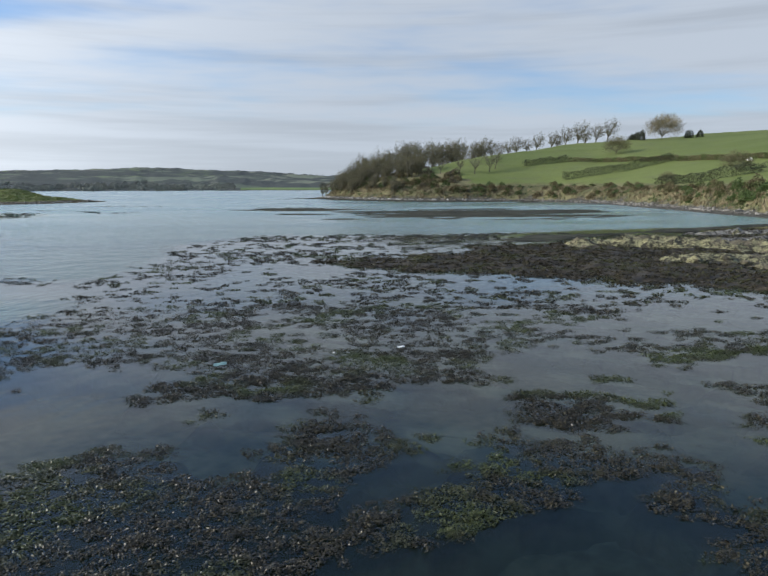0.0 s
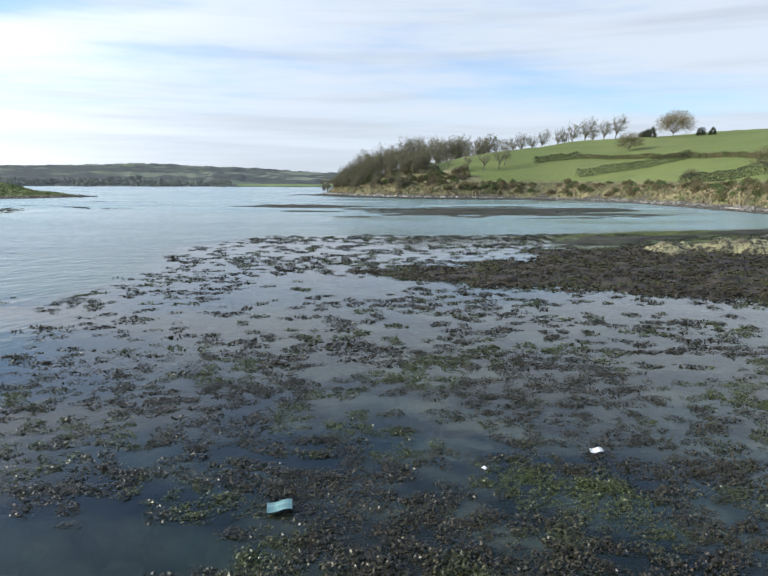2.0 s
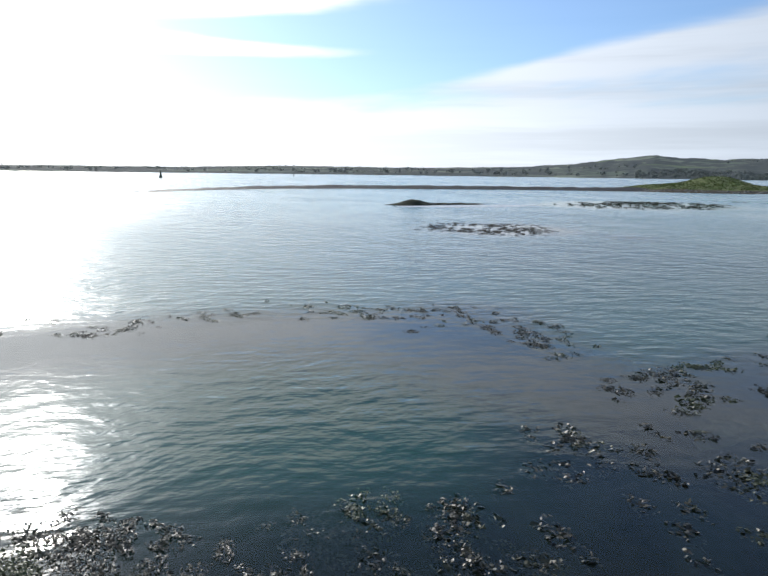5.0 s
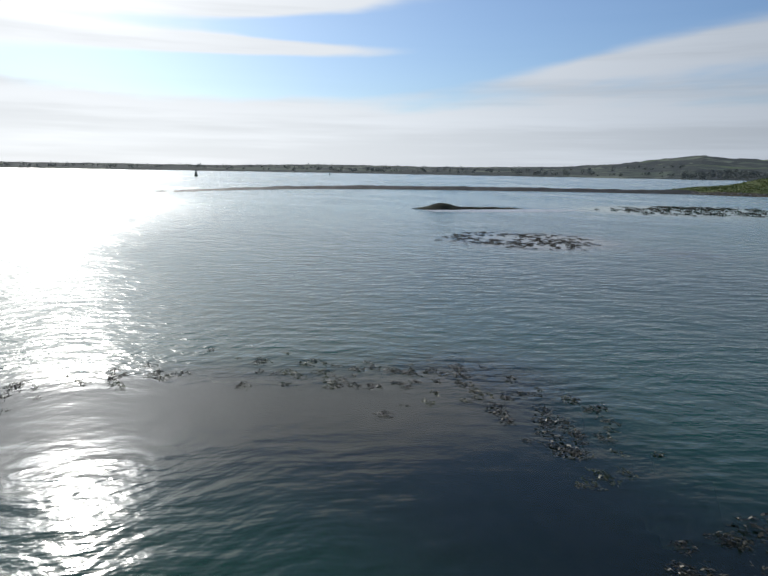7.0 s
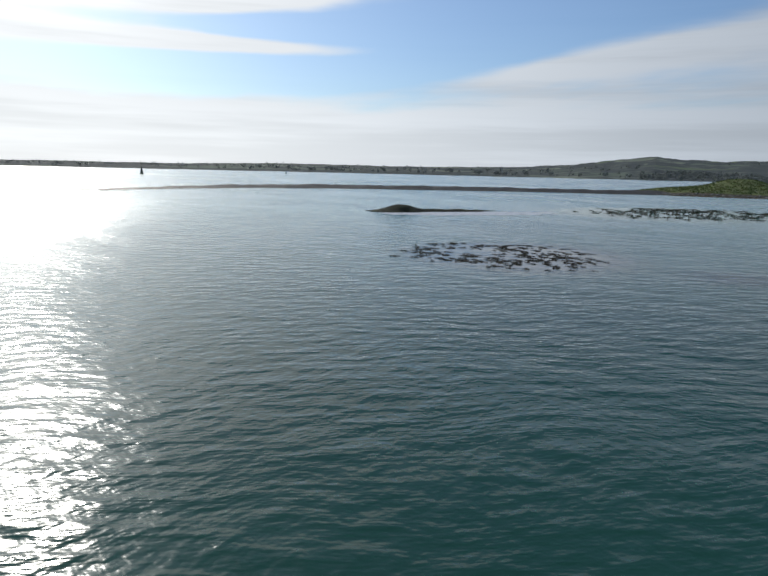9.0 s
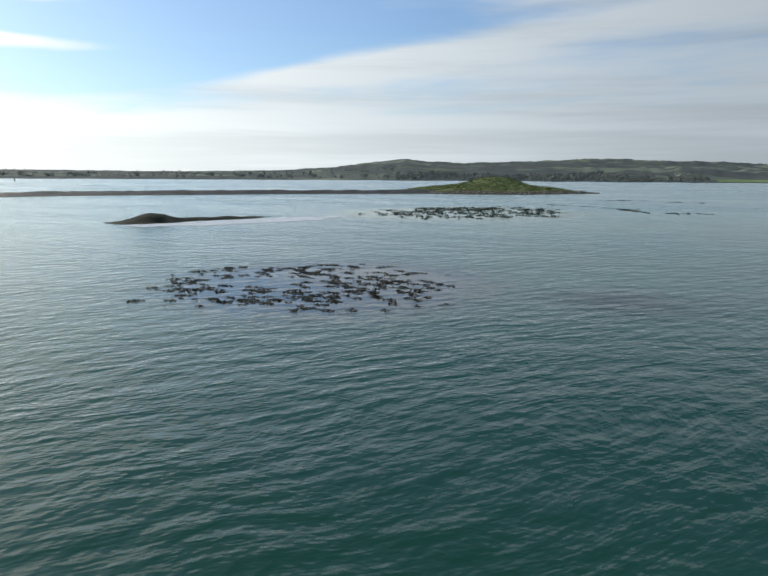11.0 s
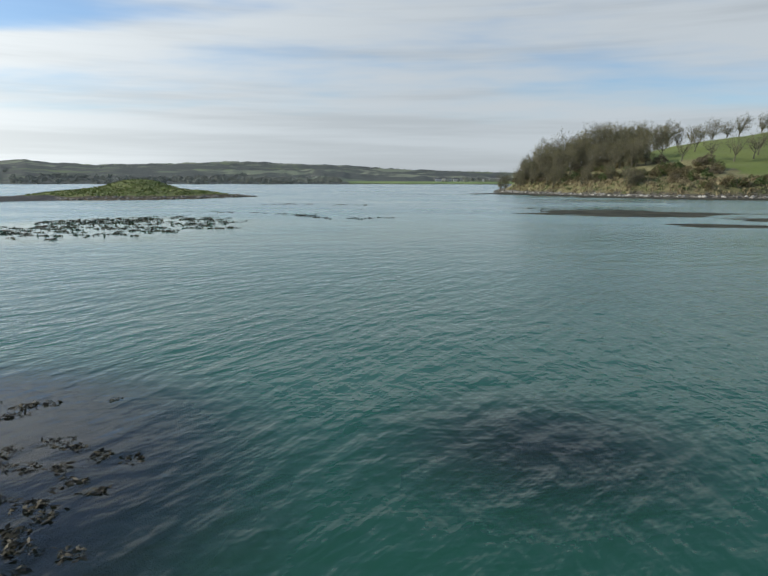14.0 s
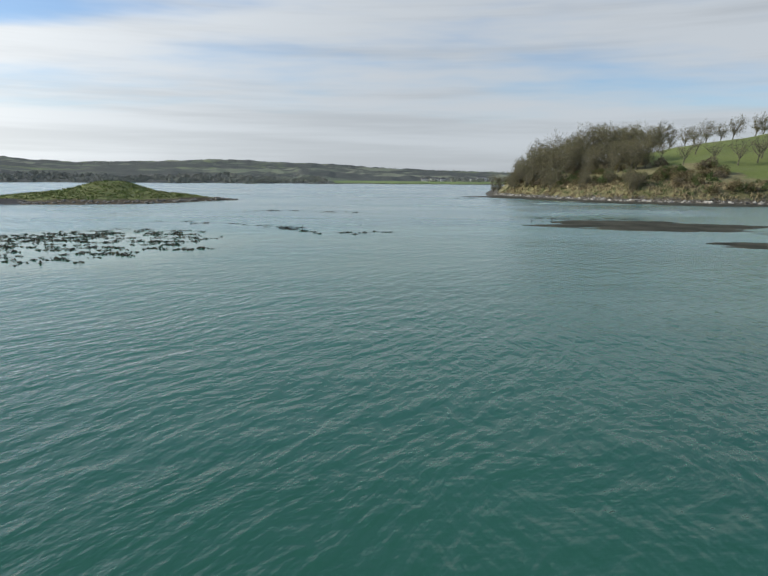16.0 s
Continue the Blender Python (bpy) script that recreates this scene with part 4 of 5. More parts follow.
def domed_tree(seed, height, wide, twigs):
    """A bare tree with a broad rounded crown of fine twigs that point outwards."""
    trunk, crown = bare_tree(seed, height * 0.85, 0.04, 0.6, 600, 9, 0.2, 0.42)
    q = np.random.default_rng(seed)
    d = q.normal(0, 1, (twigs, 3))
    d[:, 2] = np.where(d[:, 2] < -0.45, -d[:, 2], d[:, 2])
    d /= np.linalg.norm(d, axis=1)[:, None]
    lump = 1 + 0.10 * np.sin(5 * d[:, 0] + 1) + 0.08 * np.sin(7 * d[:, 1]) + q.normal(0, 0.05, twigs)
    c = d * (lump * q.uniform(0.15, 1.0, twigs) ** 0.6)[:, None] * np.array([wide / 2, wide / 2, height * 0.60]) + np.array([0.05 * wide, 0, height * 0.40])
    way_ = d + q.normal(0, 0.45, (twigs, 3))
    way_ /= np.linalg.norm(way_, axis=1)[:, None]
    L = height * q.uniform(0.05, 0.12, twigs)[:, None]
    w = np.cross(way_, q.normal(0, 1, (twigs, 3)))
    w *= 0.035 / np.linalg.norm(w, axis=1)[:, None]
    T = np.stack([c - w, c + w, c + way_ * L * 0.5 - w * 0.8, c + way_ * L * 0.5 + w * 0.8, c + way_ * L - w * 0.3, c + way_ * L + w * 0.3], 1)
    return trunk, strip_mesh("crown", T)


ROUND = domed_tree(71, 10.5, 16.0, 7000)
a, r = 26.9, 335
tree_thing(ROUND, r * math.sin(radians(a)), 2.7 + r * math.cos(radians(a)), 1.1, 10, "broad rounded bare tree on the hill crest", "", twig=by_piece("buff_twigs", (0.16, 0.135, 0.075), (0.33, 0.28, 0.165), 0.9, spec=0.2))
BUSHY = domed_tree(72, 4.5, 7.0, 2600)
for x, y, s in [(110, 255, 1.6), (100, 156, 1.15), (116, 160, 0.9), (126, 172, 1.0), (88, 168, 0.7)]:
    tree_thing(BUSHY, x, y, s, g.uniform(0, 90), "low spreading leafless thorn tree in the field", "thorn trees")


def leafy(seed, n, rx_, ry_, rz_, size):
    """A bush of n small leaves in an uneven mound."""
    q = np.random.default_rng(seed)
    d = q.normal(0, 1, (n, 3))
    d /= np.linalg.norm(d, axis=1)[:, None]
    lump = 1 + 0.22 * np.sin(4 * d[:, 0] + seed) + 0.18 * np.sin(5 * d[:, 1] + 2 * seed) + 0.15 * np.sin(7 * d[:, 2])
    c = d * (lump * q.uniform(0.55, 1.0, n) ** 0.5)[:, None] * np.array([rx_, ry_, rz_])
    c[:, 2] = np.abs(c[:, 2])
    u = q.normal(0, 1, (n, 3))
    u /= np.linalg.norm(u, axis=1)[:, None]
    w = np.cross(u, q.normal(0, 1, (n, 3)))
    w /= np.linalg.norm(w, axis=1)[:, None]
    s = size * q.uniform(0.5, 1.4, n)[:, None]
    v = np.stack([c - u * s, c - w * s * 0.6, c + u * s, c + w * s * 0.6], 1)
    return raw_mesh("bush", v.reshape(-1, 3), np.arange(4 * n).reshape(-1, 4))


M_brush = by_piece("brambles", (0.085, 0.075, 0.05), (0.24, 0.205, 0.14), 0.95, spec=0.1)
SCRUB = [leafy(k, 1300, 1.5, 1.4, 1.5, 0.11) for k in range(4)]
EVER = [leafy(20 + k, 1500, 1.6, 1.5, 1.7, 0.12) for k in range(3)]


def bush(x, y, s, mats, kinds, label, group, sz=1.0):
    m = mats[g.randrange(len(mats))]
    me = kinds[g.randrange(len(kinds))]
    key = me.name + m.name
    if key not in bush.made:
        bush.made[key] = me.copy()
        bush.made[key].materials.append(m)
    ob = put_mesh("bush", bush.made[key], None, label=label, category="bush", group=group)
    ob.matrix_basis = pose(x, y, ground(x, y) - 0.15, 0, 0, g.uniform(0, 360)) @ Matrix.Diagonal((s, s, s * sz, 1))


bush.made = {}
for k in range(260):
    f = g.random()
    x, y = along(f, g.uniform(5.5, 15) if f > 0.4 else g.uniform(9, 26))
    if f > 0.32 or g.random() < 0.9:
        bush(x, y, g.uniform(0.35, 1.05) * (1.25 if f < 0.35 else 1.0), (M_scrub, M_scrub, M_scrub, M_green) if f < 0.8 else (M_scrub, M_green), SCRUB, "low tangled scrub bush on the shore bank", "scrub of the shore bank", 0.9)
for k in range(150):       # tangled undergrowth of the wood and the rough slope
    x, y = g.uniform(-14, 58), g.uniform(208, 330)
    if inside(np.array([x]), np.array([y]), ROUGH)[0] and inland(np.array([x]), np.array([y]))[0] > 8:
        bush(x, y, g.uniform(0.7, 1.5), (M_scrub, M_brush, M_brush), SCRUB, "grey-brown bramble thicket under the bare trees", "thickets of the wood", 1.0)
for x, y, s in [(32, 212.5, 1.0), (37, 212, 1.3), (40, 211, 1.0), (26, 229, 1.2), (21, 231, 1.2), (28, 232, 1.0)]:
    bush(x, y, s, (M_scrub,), SCRUB, "dark scrub bush on the bank", "scrub of the shore bank")
for x, y, s in [(80, 122, 1.2), (80, 117, 1.4), (79.5, 112, 1.2), (80, 107, 1.3), (81, 102, 1.2), (79, 127, 0.8)]:
    bush(x, y, s, (M_green, M_scrub), EVER, "green gorse bush on the bank before the house", "gorse before the house")


def hedge(points, high, label, mat):
    """A clipped field hedge: many leaves along a line on the ground."""
    q = np.random.default_rng(len(points) * 7 + int(points[0][0]))
    V = []
    for (ax, ay), (bx, by) in zip(points, points[1:]):
        L = math.hypot(bx - ax, by - ay)
        n = int(L * 240)
        f = q.uniform(0, 1, n)
        cx, cy = ax + (bx - ax) * f + q.normal(0, 0.42, n), ay + (by - ay) * f + q.normal(0, 0.42, n)
        hh = high * (0.8 + 0.35 * value_noise(cx, cy, 0.5, 3))
        c = np.stack([cx, cy, land_z(cx, cy) - 0.1 + hh * q.uniform(0, 1, n) ** 0.75], -1)
        u = q.normal(0, 1, (n, 3))
        u /= np.linalg.norm(u, axis=1)[:, None]
        w = np.cross(u, q.normal(0, 1, (n, 3)))
        w /= np.linalg.norm(w, axis=1)[:, None]
        s = 0.12 * q.uniform(0.5, 1.4, n)[:, None]
        V.append(np.stack([c - u * s, c - w * s * 0.6, c + u * s, c + w * s * 0.6], 1))
    V = np.concatenate(V)
    put_mesh("hedge", raw_mesh("hedge", V.reshape(-1, 3), np.arange(4 * len(V)).reshape(-1, 4)), mat, label=label, category="hedge", group="field hedges")


hedge([(69, 243), (76, 245), (87, 246)], 2.4, "dark field hedge casting a long shadow", M_hedge)
hedge([(87, 246), (98, 239), (106, 225), (109, 209), (115, 188), (117, 168), (112, 150)], 1.7, "brown-green field hedge across the slope", M_scrub)
hedge([(74, 212), (85, 208), (99, 208), (109, 207)], 2.7, "dark field hedge casting a long shadow", M_hedge)
hedge([(84, 166), (87, 160), (91, 150), (99, 143)], 2.6, "dark field hedge beside the house lawn", M_hedge)
for a, r, s in [(24.9, 330, 1.3), (25.3, 328, 1.6), (28.9, 334, 1.3), (29.7, 334, 1.2), (24.6, 330, 1.0)]:
    bush(r * math.sin(radians(a)), 2.7 + r * math.cos(radians(a)), s, (M_hedge,), EVER, "dark ivy-clad bush on the hill crest", "bushes on the crest", 1.5)
bush(128, 172, 1.9, (M_hedge,), EVER, "tall green pine-like bush behind the house", "", 1.5)
bush(119, 158, 1.4, (M_green,), EVER, "green bush behind the house", "")

# stones along the waterline
q = np.random.default_rng(4)
ico = bmesh.new()
bmesh.ops.create_icosphere(ico, subdivisions=1, radius=1)
iv, ifc = np.array([v.co[:] for v in ico.verts]), np.array([[v.index for v in f.verts] for f in ico.faces])
ico.free()
SV, SF = [], []
for k in range(800):
    x, y = along(q.uniform(0, 1), q.uniform(1.6, 4.4))
    s = q.uniform(0.10, 0.32) if q.uniform() < 0.85 else q.uniform(0.3, 0.6)
    v = iv * (1 + q.normal(0, 0.16, (12 if len(iv) == 12 else len(iv), 1))) * s * np.array([q.uniform(0.8, 1.5), q.uniform(0.8, 1.5), q.uniform(0.5, 0.9)])
    SF.append(ifc + len(iv) * k)
    SV.append(v + np.array([x, y, ground(x, y) + s * 0.15]))
for k in range(110):       # bleached stones under the wood
    x, y = along(q.uniform(0, 0.45), q.uniform(1.8, 3.6))
    s = q.uniform(0.16, 0.42)
    v = iv * (1 + q.normal(0, 0.16, (len(iv), 1))) * s * np.array([q.uniform(0.9, 1.5), q.uniform(0.8, 1.2), q.uniform(0.6, 1.0)])
    b = put_mesh("shore_stone", raw_mesh("shore_stone", v, ifc), M_pale, label="bleached pale stone at the waterline below the wood", category="stone", group="bleached shore stones")
    b.matrix_basis = pose(x, y, ground(x, y) + s * 0.25)
put_mesh("shore_stones", raw_mesh("shore_stones", np.concatenate(SV), np.concatenate(SF)), M_stone, label="pale grey stones along the waterline", category="stones", kind="stuff")
for k in range(46):
    li, w, _ = RIDGES[k % 4]
    i = int(q.integers(0, len(li) - 1))
    f = q.uniform()
    x, y = li[i][0] + (li[i + 1][0] - li[i][0]) * f + q.normal(0, w), li[i][1] + (li[i + 1][1] - li[i][1]) * f + q.normal(0, w)
    s = q.uniform(0.18, 0.5)
    v = iv * (1 + q.normal(0, 0.14, (len(iv), 1))) * s * np.array([1.3, 1.0, 0.7])
    b = put_mesh("boulder", raw_mesh("boulder", v, ifc), M_rock, label="pale weathered boulder lying on the reef", category="rock", group="boulders of the reef")
    b.matrix_basis = pose(x, y, float(reef_z(np.array([x]), np.array([y]))[0]) + s * 0.3, 0, 0, q.uniform(0, 360))


# ---- house, mark, litter and far details ----
def part(name, bm, mat, parent, label=""):
    me = bpy.data.meshes.new(name)
    bmesh.ops.recalc_face_normals(bm, faces=bm.faces)
    bm.to_mesh(me)
    bm.free()
    return put_mesh(name, me, mat, parent, label)


def box(x0, x1, y0, y1, z0, z1, bevel=0.0):
    bm = bmesh.new()
    bmesh.ops.create_cube(bm, size=1)
    for v in bm.verts:
        v.co = Vector(((x0 + x1) / 2 + v.co.x * (x1 - x0), (y0 + y1) / 2 + v.co.y * (y1 - y0), (z0 + z1) / 2 + v.co.z * (z1 - z0)))
    if bevel:
        bmesh.ops.bevel(bm, geom=bm.edges[:], offset=bevel, segments=1, affect="EDGES")
    return bm


def prism(profile, y0, y1, along_x=False):
    """A solid with the given (x, z) outline from y0 to y1, or with a (y, z) outline along x."""
    bm = bmesh.new()
    put = (lambda a, b, c: (c, a, b)) if along_x else (lambda a, b, c: (a, c, b))
    lo, hi = [bm.verts.new(put(a, b, y0)) for a, b in profile], [bm.verts.new(put(a, b, y1)) for a, b in profile]
    bm.faces.new(lo), bm.faces.new(hi[::-1])
    for k in range(len(profile)):
        bm.faces.new((lo[k], hi[k], hi[(k + 1) % len(profile)], lo[(k + 1) % len(profile)]))
    return bm


M_white = mottled("whitewash", (0.66, 0.65, 0.61), (0.84, 0.83, 0.80), 0.8, 0.85, 0.01)
M_slate = mottled("slate", (0.05, 0.05, 0.055), (0.11, 0.11, 0.115), 2.0, 0.6, 0.02)
M_brick = mottled("chimney_render", (0.13, 0.11, 0.09), (0.22, 0.19, 0.16), 2.0, 0.9, 0.02)
M_door = mottled("dark_door", (0.03, 0.03, 0.03), (0.06, 0.055, 0.05), 2.0, 0.5, 0.01)
m_glass, N = material("window_glass")
finish(N, (0.02, 0.025, 0.03), 0.05, spec=0.8)
M_timber = mottled("weathered_timber", (0.22, 0.20, 0.17), (0.50, 0.47, 0.41), 1.5, 0.85, 0.02)

house = tagged(new("house"), "white gabled cottage with a dark slate roof", "house")
house.matrix_basis = pose(94.55, 120.2, 7.9, 0, 0, -38) @ Matrix.Diagonal((0.83, 0.83, 0.83, 1))
part("wall", prism([(-3.3, -1), (3.3, -1), (3.3, 2.7), (0, 5.45), (-3.3, 2.7)], 0, 6), M_white, house)
part("wall", prism([(-6.2, -1), (-3.3, -1), (-3.3, 2.85), (-6.2, 2.05)], 0.9, 6.4), M_white, house)
part("wall", prism([(3.0, -1), (9.6, -1), (9.6, 2.7), (6.3, 5.3), (3.0, 2.7)], 2.9, 12.0, True), M_white, house)
for side in (-1, 1):
    part("roof", prism([(0, 5.47), (side * 3.65, 2.44), (side * 3.65, 2.60), (0, 5.66)], -0.25, 6.3), M_slate, house)
    part("roof", prism([(6.3, 5.32), (6.3 + side * 3.6, 2.46), (6.3 + side * 3.6, 2.62), (6.3, 5.5)], 2.6, 12.3, True), M_slate, house)
part("roof", prism([(-6.45, 2.0), (-3.32, 2.87), (-3.32, 3.0), (-6.45, 2.13)], 0.7, 6.5), M_slate, house)
chimney = part("chimney", box(7.0, 7.9, 5.8, 6.8, 4.6, 6.7, 0.03), M_brick, house)
for k in (7.25, 7.65):
    bm = bmesh.new()
    bmesh.ops.create_cone(bm, cap_ends=True, segments=10, radius1=0.14, radius2=0.11, depth=0.45, matrix=Matrix.Translation((k, 6.3, 6.9)))
    part("chimney_pot", bm, M_brick, chimney)


def window(x0, x1, z0, z1, y, panes):
    w = part("window", box(x0 - 0.07, x1 + 0.07, y - 0.05, y + 0.06, z0 - 0.07, z1 + 0.07, 0.01), M_white, house, "white framed window")
    step = (x1 - x0) / panes
    for k in range(panes):
        part("pane", box(x0 + k * step + 0.035, x0 + (k + 1) * step - 0.035, y - 0.062, y - 0.03, z0, z1), m_glass, w)
    part("sill", box(x0 - 0.15, x1 + 0.15, y - 0.16, y - 0.052, z0 - 0.16, z0 - 0.08, 0.01), M_white, w)


window(-2.4, 0.2, 0.85, 2.15, -0.01, 3)
for x in (-5.85, -5.0, -4.2):
    window(x, x + 0.5, 1.0, 1.75, 0.89, 1)
arch = [(1.15, 0.0), (2.55, 0.0), (2.55, 1.55)] + [(1.85 + 0.7 * math.cos(t), 1.55 + 0.62 * math.sin(t)) for t in np.linspace(0.3, math.pi - 0.3, 7)] + [(1.15, 1.55)]
part("door", prism(arch, -0.06, 0.03), M_door, house, "dark arched double door")
part("vent", box(-0.25, 0.25, -0.04, 0.02, 3.5, 3.95, 0.02), M_door, house)

bench = tagged(new("garden_shed"), "small dark timber shed on the lawn", "shed")
bench.matrix_basis = pose(98, 136, ground(98, 136), 0, 0, -38)
part("wall", box(-1.2, 1.2, -0.8, 0.8, -0.3, 1.5, 0.02), M_door, bench)
part("roof", prism([(-1.35, 1.5), (1.35, 1.5), (0, 2.1)], -0.95, 0.95), M_slate, bench)
part("door", box(-0.4, 0.4, -0.84, -0.79, 0.0, 1.4), M_timber, bench)

bm = bmesh.new()
bmesh.ops.create_cone(bm, cap_ends=True, segments=18, radius1=0.62, radius2=0.62, depth=1.25, matrix=Matrix.Rotation(math.pi / 2, 4, "X"))
bmesh.ops.bevel(bm, geom=bm.edges[:], offset=0.07, segments=2, affect="EDGES")
bale = tagged(part("wrapped_bale", bm, M_white, None), "white wrapped hay bale by the field hedge", "bale")
bale.matrix_basis = pose(113.5, 172, ground(113.5, 172) + 0.58, 0, 0, -20)

# an upturned pale boat on the shore
bv, bf = [], []
for k in range(9):
    u = k / 8 * 2 - 1
    half, deep = 0.85 * (1 - abs(u) ** 2.6) + 0.04, 0.62 * (1 - 0.35 * u * u)
    for j in range(9):
        t = math.pi * j / 8
        bv.append((u * 2.9, half * math.cos(t), deep * math.sin(t) ** 0.8))
    if k:
        bf += [((k - 1) * 9 + j, (k - 1) * 9 + j + 1, k * 9 + j + 1, k * 9 + j) for j in range(8)]
bx, by = 74.5, 96.5
boat = tagged(new("rowing_boat"), "pale upturned rowing boat on the stony shore", "boat")
boat.matrix_basis = pose(bx, by, ground(bx, by) - 0.02, 0, 0, -52)
put_mesh("hull", raw_mesh("hull", bv, bf, True), M_timber, boat)
part("keel", box(-2.6, 2.6, -0.04, 0.04, 0.5, 0.72, 0.01), M_timber, boat)
for x, y, r in [(72, 108, 20), (71.5, 121, -60)]:
    log = part("driftwood_log", box(-1.9, 1.9, -0.14, 0.14, -0.12, 0.16, 0.06), M_timber, None)
    tagged(log, "grey driftwood log on the stony shore", "log", "driftwood")
    log.matrix_basis = pose(x, y, ground(x, y) + 0.12, 0, 2, r)

# channel mark
M_mark = mottled("mark_paint", (0.03, 0.05, 0.04), (0.06, 0.09, 0.07), 1.0, 0.6, 0.01)
mark = tagged(new("channel_buoy"), "dark channel buoy with a narrow cage top", "buoy")
mark.matrix_basis = pose(-348, 110, 0)
for name, r1, r2, z0, z1 in (("float", 1.0, 1.0, -0.3, 0.5), ("tower", 0.75, 0.32, 0.5, 3.0), ("lantern", 0.3, 0.25, 3.0, 3.6)):
    bm = bmesh.new()
    bmesh.ops.create_cone(bm, cap_ends=True, segments=14, radius1=r1, radius2=r2, depth=z1 - z0, matrix=Matrix.Translation((0, 0, (z0 + z1) / 2)))
    part(name, bm, M_mark, mark)


# litter caught in the weed
def scrap(name, x, y, lx_, ly_, turn, mat, label, category):
    bm = bmesh.new()
    bmesh.ops.create_grid(bm, x_segments=6, y_segments=4, size=0.5)
    for v in bm.verts:
        v.co = Vector((v.co.x * lx_ + 0.12 * lx_ * v.co.y, v.co.y * ly_, 0.012 * math.sin(v.co.x * 7) + 0.01 * math.cos(v.co.y * 9)))
    bmesh.ops.solidify(bm, geom=bm.faces[:], thickness=0.008)
    ob = part(name, bm, mat, None)
    tagged(ob, label, category)
    ob.matrix_basis = pose(x, y, 0.085, 3, -2, turn)


M_teal = mottled("torn_plastic", (0.13, 0.26, 0.25), (0.22, 0.36, 0.34), 4.0, 0.4, 0.004)
scrap("plastic_sheet", -2.05, 15.68, 0.38, 0.26, 15, M_teal, "torn turquoise plastic sheet caught in the seaweed", "litter")
scrap("plastic_scrap", 3.5, 17.42, 0.24, 0.16, 5, M_white, "small white plastic scrap caught in the seaweed", "litter")
scrap("plastic_scrap", 1.3, 16.8, 0.08, 0.08, 40, M_white, "tiny white plastic scrap caught in the seaweed", "litter")

# tussocks on the island
q = np.random.default_rng(9)
tx, ty = q.uniform(-150, -72, 9000), q.uniform(165, 245, 9000)
tz = island_z(tx, ty)
k = tz > 0.75
tx, ty, tz = tx[k], ty[k], tz[k]
out = []
for x, y, z in zip(tx, ty, tz):
    n = 4
    a = q.uniform(0, 6.28, n)
    h = q.uniform(0.10, 0.32, n)
    c = np.stack([x + q.normal(0, 0.22, n), y + q.normal(0, 0.22, n), np.full(n, z - 0.04)], -1)
    w = np.stack([np.cos(a), np.sin(a), 0 * a], -1) * 0.13
    t = np.stack([q.normal(0, 0.14, n), q.normal(0, 0.14, n), h], -1)
    out.append(np.stack([c - w, c + w, c + w * 0.8 + t * 0.5, c - w * 0.8 + t * 0.5, c - w * 0.2 + t, c + w * 0.2 + t], 1)[:, [0, 1, 3, 2, 4, 5]])
put_mesh("tussock_grass", strip_mesh("tussock_grass", np.concatenate(out)), M_tuft, label="rough green and straw tussock grass on the island", category="grass", kind="stuff")

# tufts of dead grass on the near bank
out = []
for k in range(5200):
    f = q.uniform()
    x, y = along(f, q.uniform(4.5, 13))
    z, n = ground(x, y), 4
    a = q.uniform(0, 6.28, n)
    c = np.stack([x + q.normal(0, 0.25, n), y + q.normal(0, 0.25, n), np.full(n, z - 0.05)], -1)
    w = np.stack([np.cos(a), np.sin(a), 0 * a], -1) * 0.12
    t = np.stack([q.normal(0.1, 0.15, n), q.normal(0, 0.15, n), q.uniform(0.2, 0.75, n)], -1)
    out.append(np.stack([c - w, c + w, c - w * 0.8 + t * 0.5, c + w * 0.8 + t * 0.5, c - w * 0.2 + t, c + w * 0.2 + t], 1))
put_mesh("bank_grass", strip_mesh("bank_grass", np.concatenate(out)), M_grassblade, label="dead straw-coloured grass on the shore bank", category="grass", kind="stuff")


# far shore: woods, hedgerow trees, a bright field and houses
def far_z(a, s):
    """Height of the far country at an azimuth and a share of the way to its skyline, with the place."""
    a, s = np.asarray(a, float), np.asarray(s, float)
    r0_ = np.interp(a, AZ, SHORE_R) + 14 * np.sin(a * 1.1) + 8 * np.sin(a * 3.7 + 1)
    sk_ = np.interp(a, AZ, SKYLINE)
    r = r0_ + s * (2500 - r0_)
    x, y = -r * np.sin(np.radians(a)), r * np.cos(np.radians(a))
    top_ = sk_ / 1297 * 2500 + 3
    z = -0.5 + 2.2 * ease(s, 0, 0.02) + 0.30 * top_ * ease(s, 0.02, 0.30) + 0.70 * top_ * ease(s, 0.30, 1.0)
    z = z + ease(s, 0.05, 0.3) * (2.2 * ripple(x, y, 0.006, 2) + 1.0 * ripple(x, y, 0.02, 4)) * np.clip(sk_ / 25, 0.25, 1)
    return x, y, z


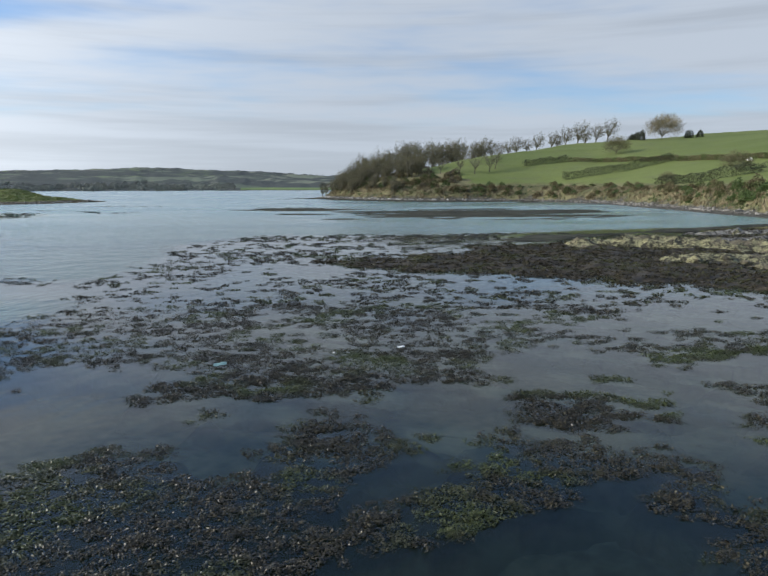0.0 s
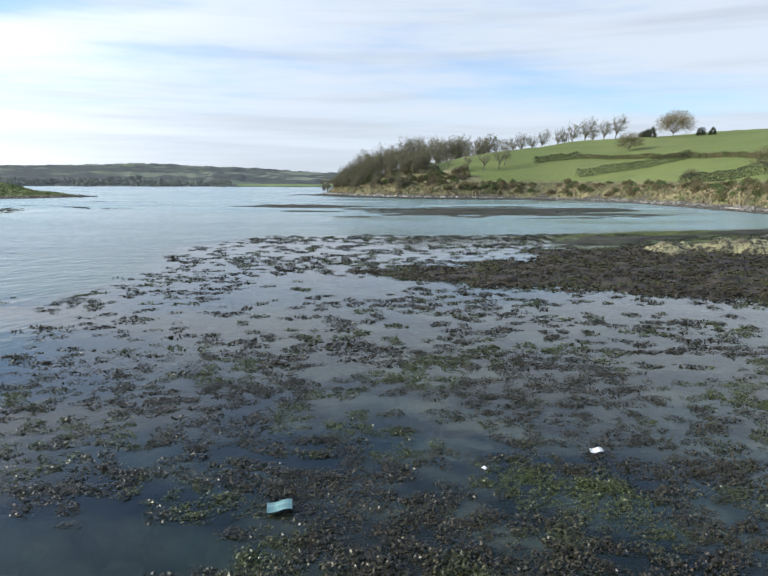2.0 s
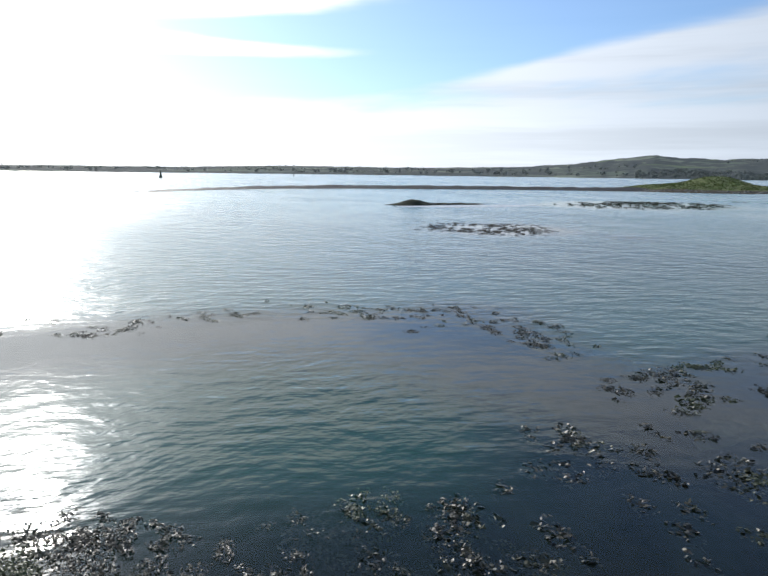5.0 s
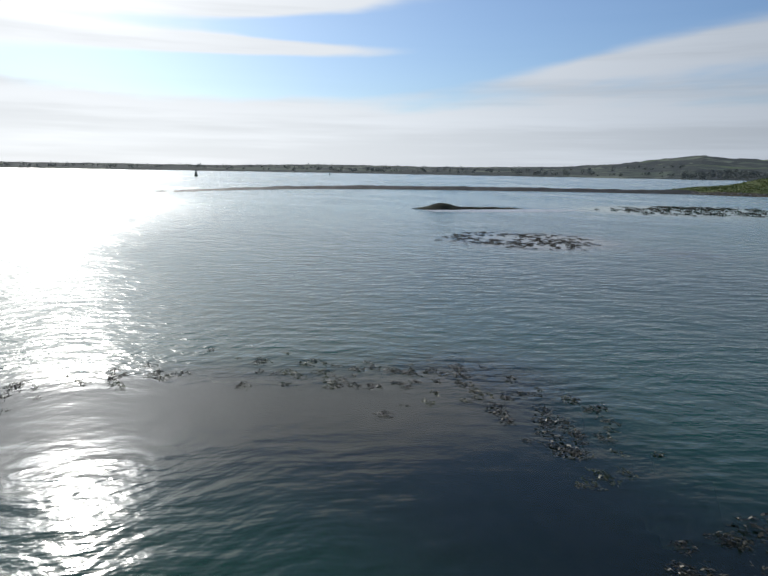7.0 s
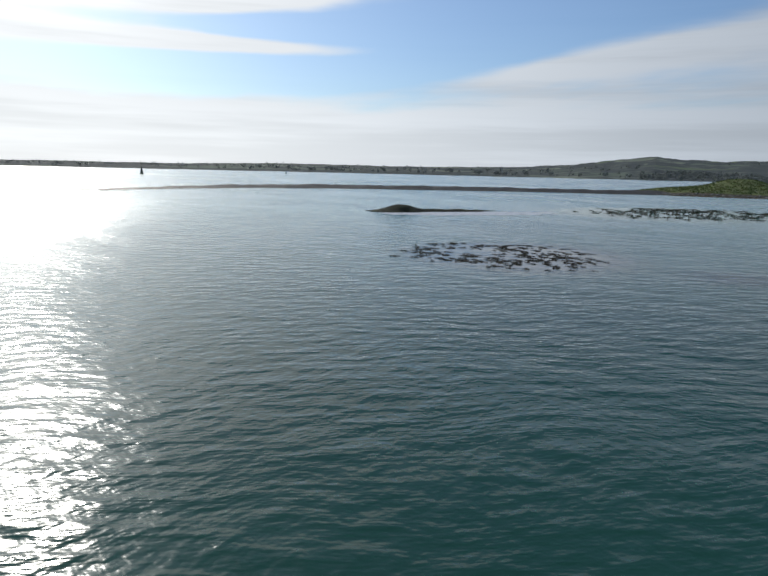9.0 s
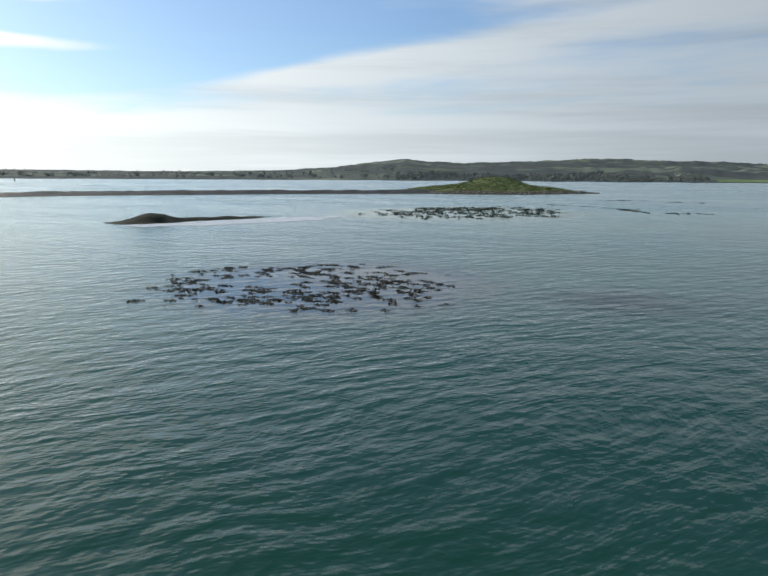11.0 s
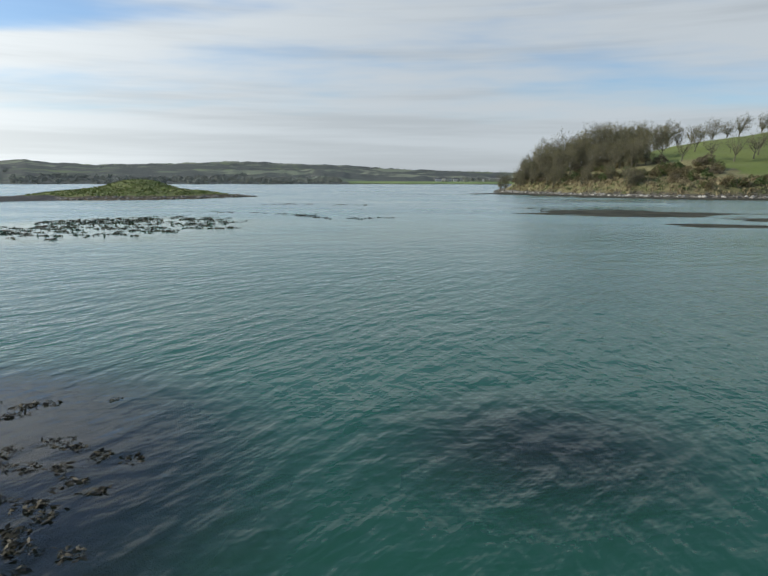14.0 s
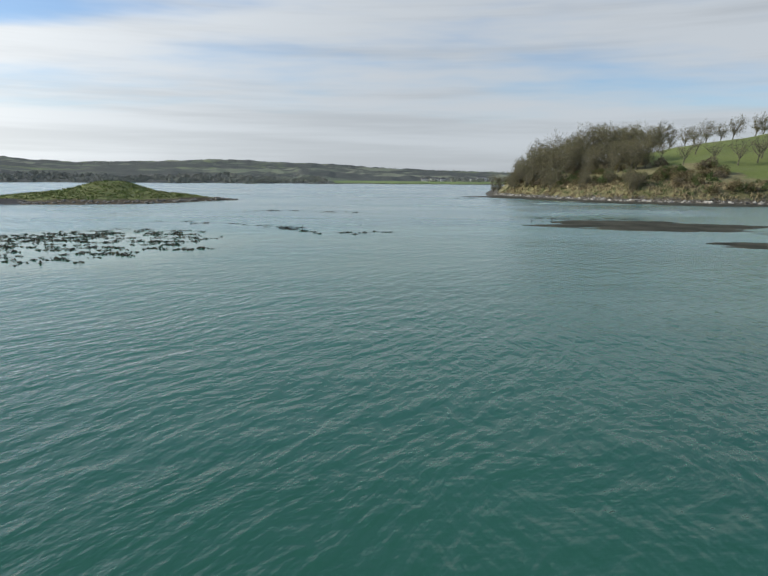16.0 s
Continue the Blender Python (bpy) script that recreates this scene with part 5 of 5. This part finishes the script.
def far_wood(name, a, s, size, tall, n, mat, label):
    """Crowns of far trees: each a loose ball of small facets."""
    x, y, z = far_z(a, s)
    V = []
    for cx, cy, cz in zip(x, y, z):
        k = size * q.uniform(0.6, 1.3)
        d = q.normal(0, 1, (n, 3))
        d /= np.linalg.norm(d, axis=1)[:, None]
        c = d * q.uniform(0.5, 1.0, n)[:, None] * np.array([k, k, k * tall]) + np.array([cx, cy, cz + k * tall * 0.6])
        u = q.normal(0, 1, (n, 3))
        u /= np.linalg.norm(u, axis=1)[:, None]
        w = np.cross(u, d) + 0.3 * u
        f = k * 0.2
        V.append(np.stack([c - u * f, c - w * f, c + u * f, c + w * f], 1))
    V = np.concatenate(V)
    put_mesh(name, raw_mesh(name, V.reshape(-1, 3), np.arange(4 * len(V)).reshape(-1, 4)), mat, label=label, category="trees", kind="stuff")


# crown colours paled to carry the haze of distance
M_hazed_farwood = by_piece("far_wood", (0.16, 0.175, 0.155), (0.30, 0.315, 0.27), 0.95, spec=0.1)
n = 1100
fa_ = np.concatenate([q.uniform(10, 34, 700), q.uniform(-12, 2, 200), q.uniform(34, 90, 200)])
fs_ = np.concatenate([q.uniform(0.006, 0.16, 700) * (0.4 + 0.6 * value_noise(fa_[:700], 0 * fa_[:700], 0.4, 2)), q.uniform(0.03, 0.12, 200), q.uniform(0.02, 0.25, 200)])
far_wood("far_shore_wood", fa_, fs_, 3.0, 0.8, 40, M_hazed_farwood, "leafless woods along the far shore")
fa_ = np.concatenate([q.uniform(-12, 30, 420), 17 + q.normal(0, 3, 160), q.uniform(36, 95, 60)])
far_wood("skyline_trees", fa_, np.clip(q.normal(0.93, 0.12, len(fa_)), 0.3, 1.0), 3.4, 0.9, 36, M_hazed_farwood, "trees along the far skyline")
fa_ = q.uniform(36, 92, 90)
far_wood("hedgerow_trees", fa_, q.uniform(0.05, 0.6, 90), 2.4, 0.8, 36, M_hazed_farwood, "hedgerow trees of the low far shore")

pa, ps = np.meshgrid(np.arange(-9, 9.6, 0.5), np.linspace(0.008, 0.05, 6))
hx, hy, hz = far_z(pa, ps)
put_mesh("far_field", grid_mesh("far_field", hx, hy, hz + 0.35), mottled("far_pasture", (0.13, 0.20, 0.06), (0.19, 0.26, 0.085), 0.02, 0.95, 0.1),
         label="bright green shore meadow on the far side", category="field", kind="structure")
for a, s, size in [(1.0, 0.055, 0.62), (1.7, 0.057, 0.5), (-3.0, 0.075, 0.8), (-3.6, 0.08, 0.6), (0.2, 0.06, 0.5), (-2.2, 0.07, 0.5)]:
    hx, hy, hz = (float(v) for v in far_z(a, s))
    h = tagged(new("house"), "white far-off farmhouse with a grey roof", "house", "farmhouses on the far shore")
    h.matrix_basis = pose(hx, hy, hz + 0.3, 0, 0, a + 5) @ Matrix.Diagonal((size, size, size, 1))
    part("wall", box(-7, 7, -3, 3, -2, 4.6), M_white, h)
    part("roof", prism([(-3.4, 4.6), (3.4, 4.6), (0, 6.4)], -7.2, 7.2, True), M_slate, h)
    for wx_ in (-4.5, -1.5, 1.5, 4.5):
        part("window", box(wx_ - 0.5, wx_ + 0.5, -3.05, -2.98, 1.2, 2.6), m_glass, h)

# foam trailing from the rock islet and the weed patch
m_foam, N = material("foam")
P = ground_vec(N)
holes = N.ramp(N.noise(N.stretch(P, 0.5, 1.4, 1), 1.6, 5, 0.65), 0.30, 0.46)
white = N.add("ShaderNodeBsdfDiffuse", {0: (0.75, 0.77, 0.78)}).outputs[0]
N.add("ShaderNodeOutputMaterial", {0: N.add("ShaderNodeMixShader", {0: holes, 1: N.add("ShaderNodeBsdfTransparent").outputs[0], 2: white}).outputs[0]})
fxs, fys = np.meshgrid(np.arange(-90, -66, 0.5), np.arange(66, 102, 0.5))
u_, v_ = (fxs + 79) * 0.25 + (fys - 75) * 0.97, -(fxs + 79) * 0.97 + (fys - 75) * 0.25
fm = np.hypot((u_ - 8) / 13, (v_ + 3.2) / 3.0) + (fbm(fxs, fys, 0.5, 2) - 0.5) * 0.8
put_mesh("sea_foam", grid_mesh("sea_foam", fxs, fys, np.full(fxs.shape, 0.012), fm < 0.85), m_foam, label="thin white foam trailing from the rock", category="foam", kind="stuff")

second = copy_thing(mark, pose(-453, 238, 0))
second.scale = (0.55, 0.55, 0.55)
tagged(mark, "", "", "channel marks"), tagged(second, "small far channel buoy on the lough", "buoy", "channel marks")

# stones round the island
SV, SF = [], []
tx, ty = q.uniform(-150, -70, 6000), q.uniform(160, 245, 6000)
tz = island_z(tx, ty)
k = (tz > 0.05) & (tz < 0.55)
for n, (x, y, z) in enumerate(zip(tx[k][:420], ty[k][:420], tz[k][:420])):
    s = q.uniform(0.12, 0.42)
    SV.append(iv * (1 + q.normal(0, 0.15, (len(iv), 1))) * s * np.array([1.2, 1.1, 0.7]) + np.array([x, y, z + s * 0.1]))
    SF.append(ifc + len(iv) * n)
put_mesh("island_stones", raw_mesh("island_stones", np.concatenate(SV), np.concatenate(SF)), M_stone, label="grey stones round the foot of the island", category="stones", kind="stuff")
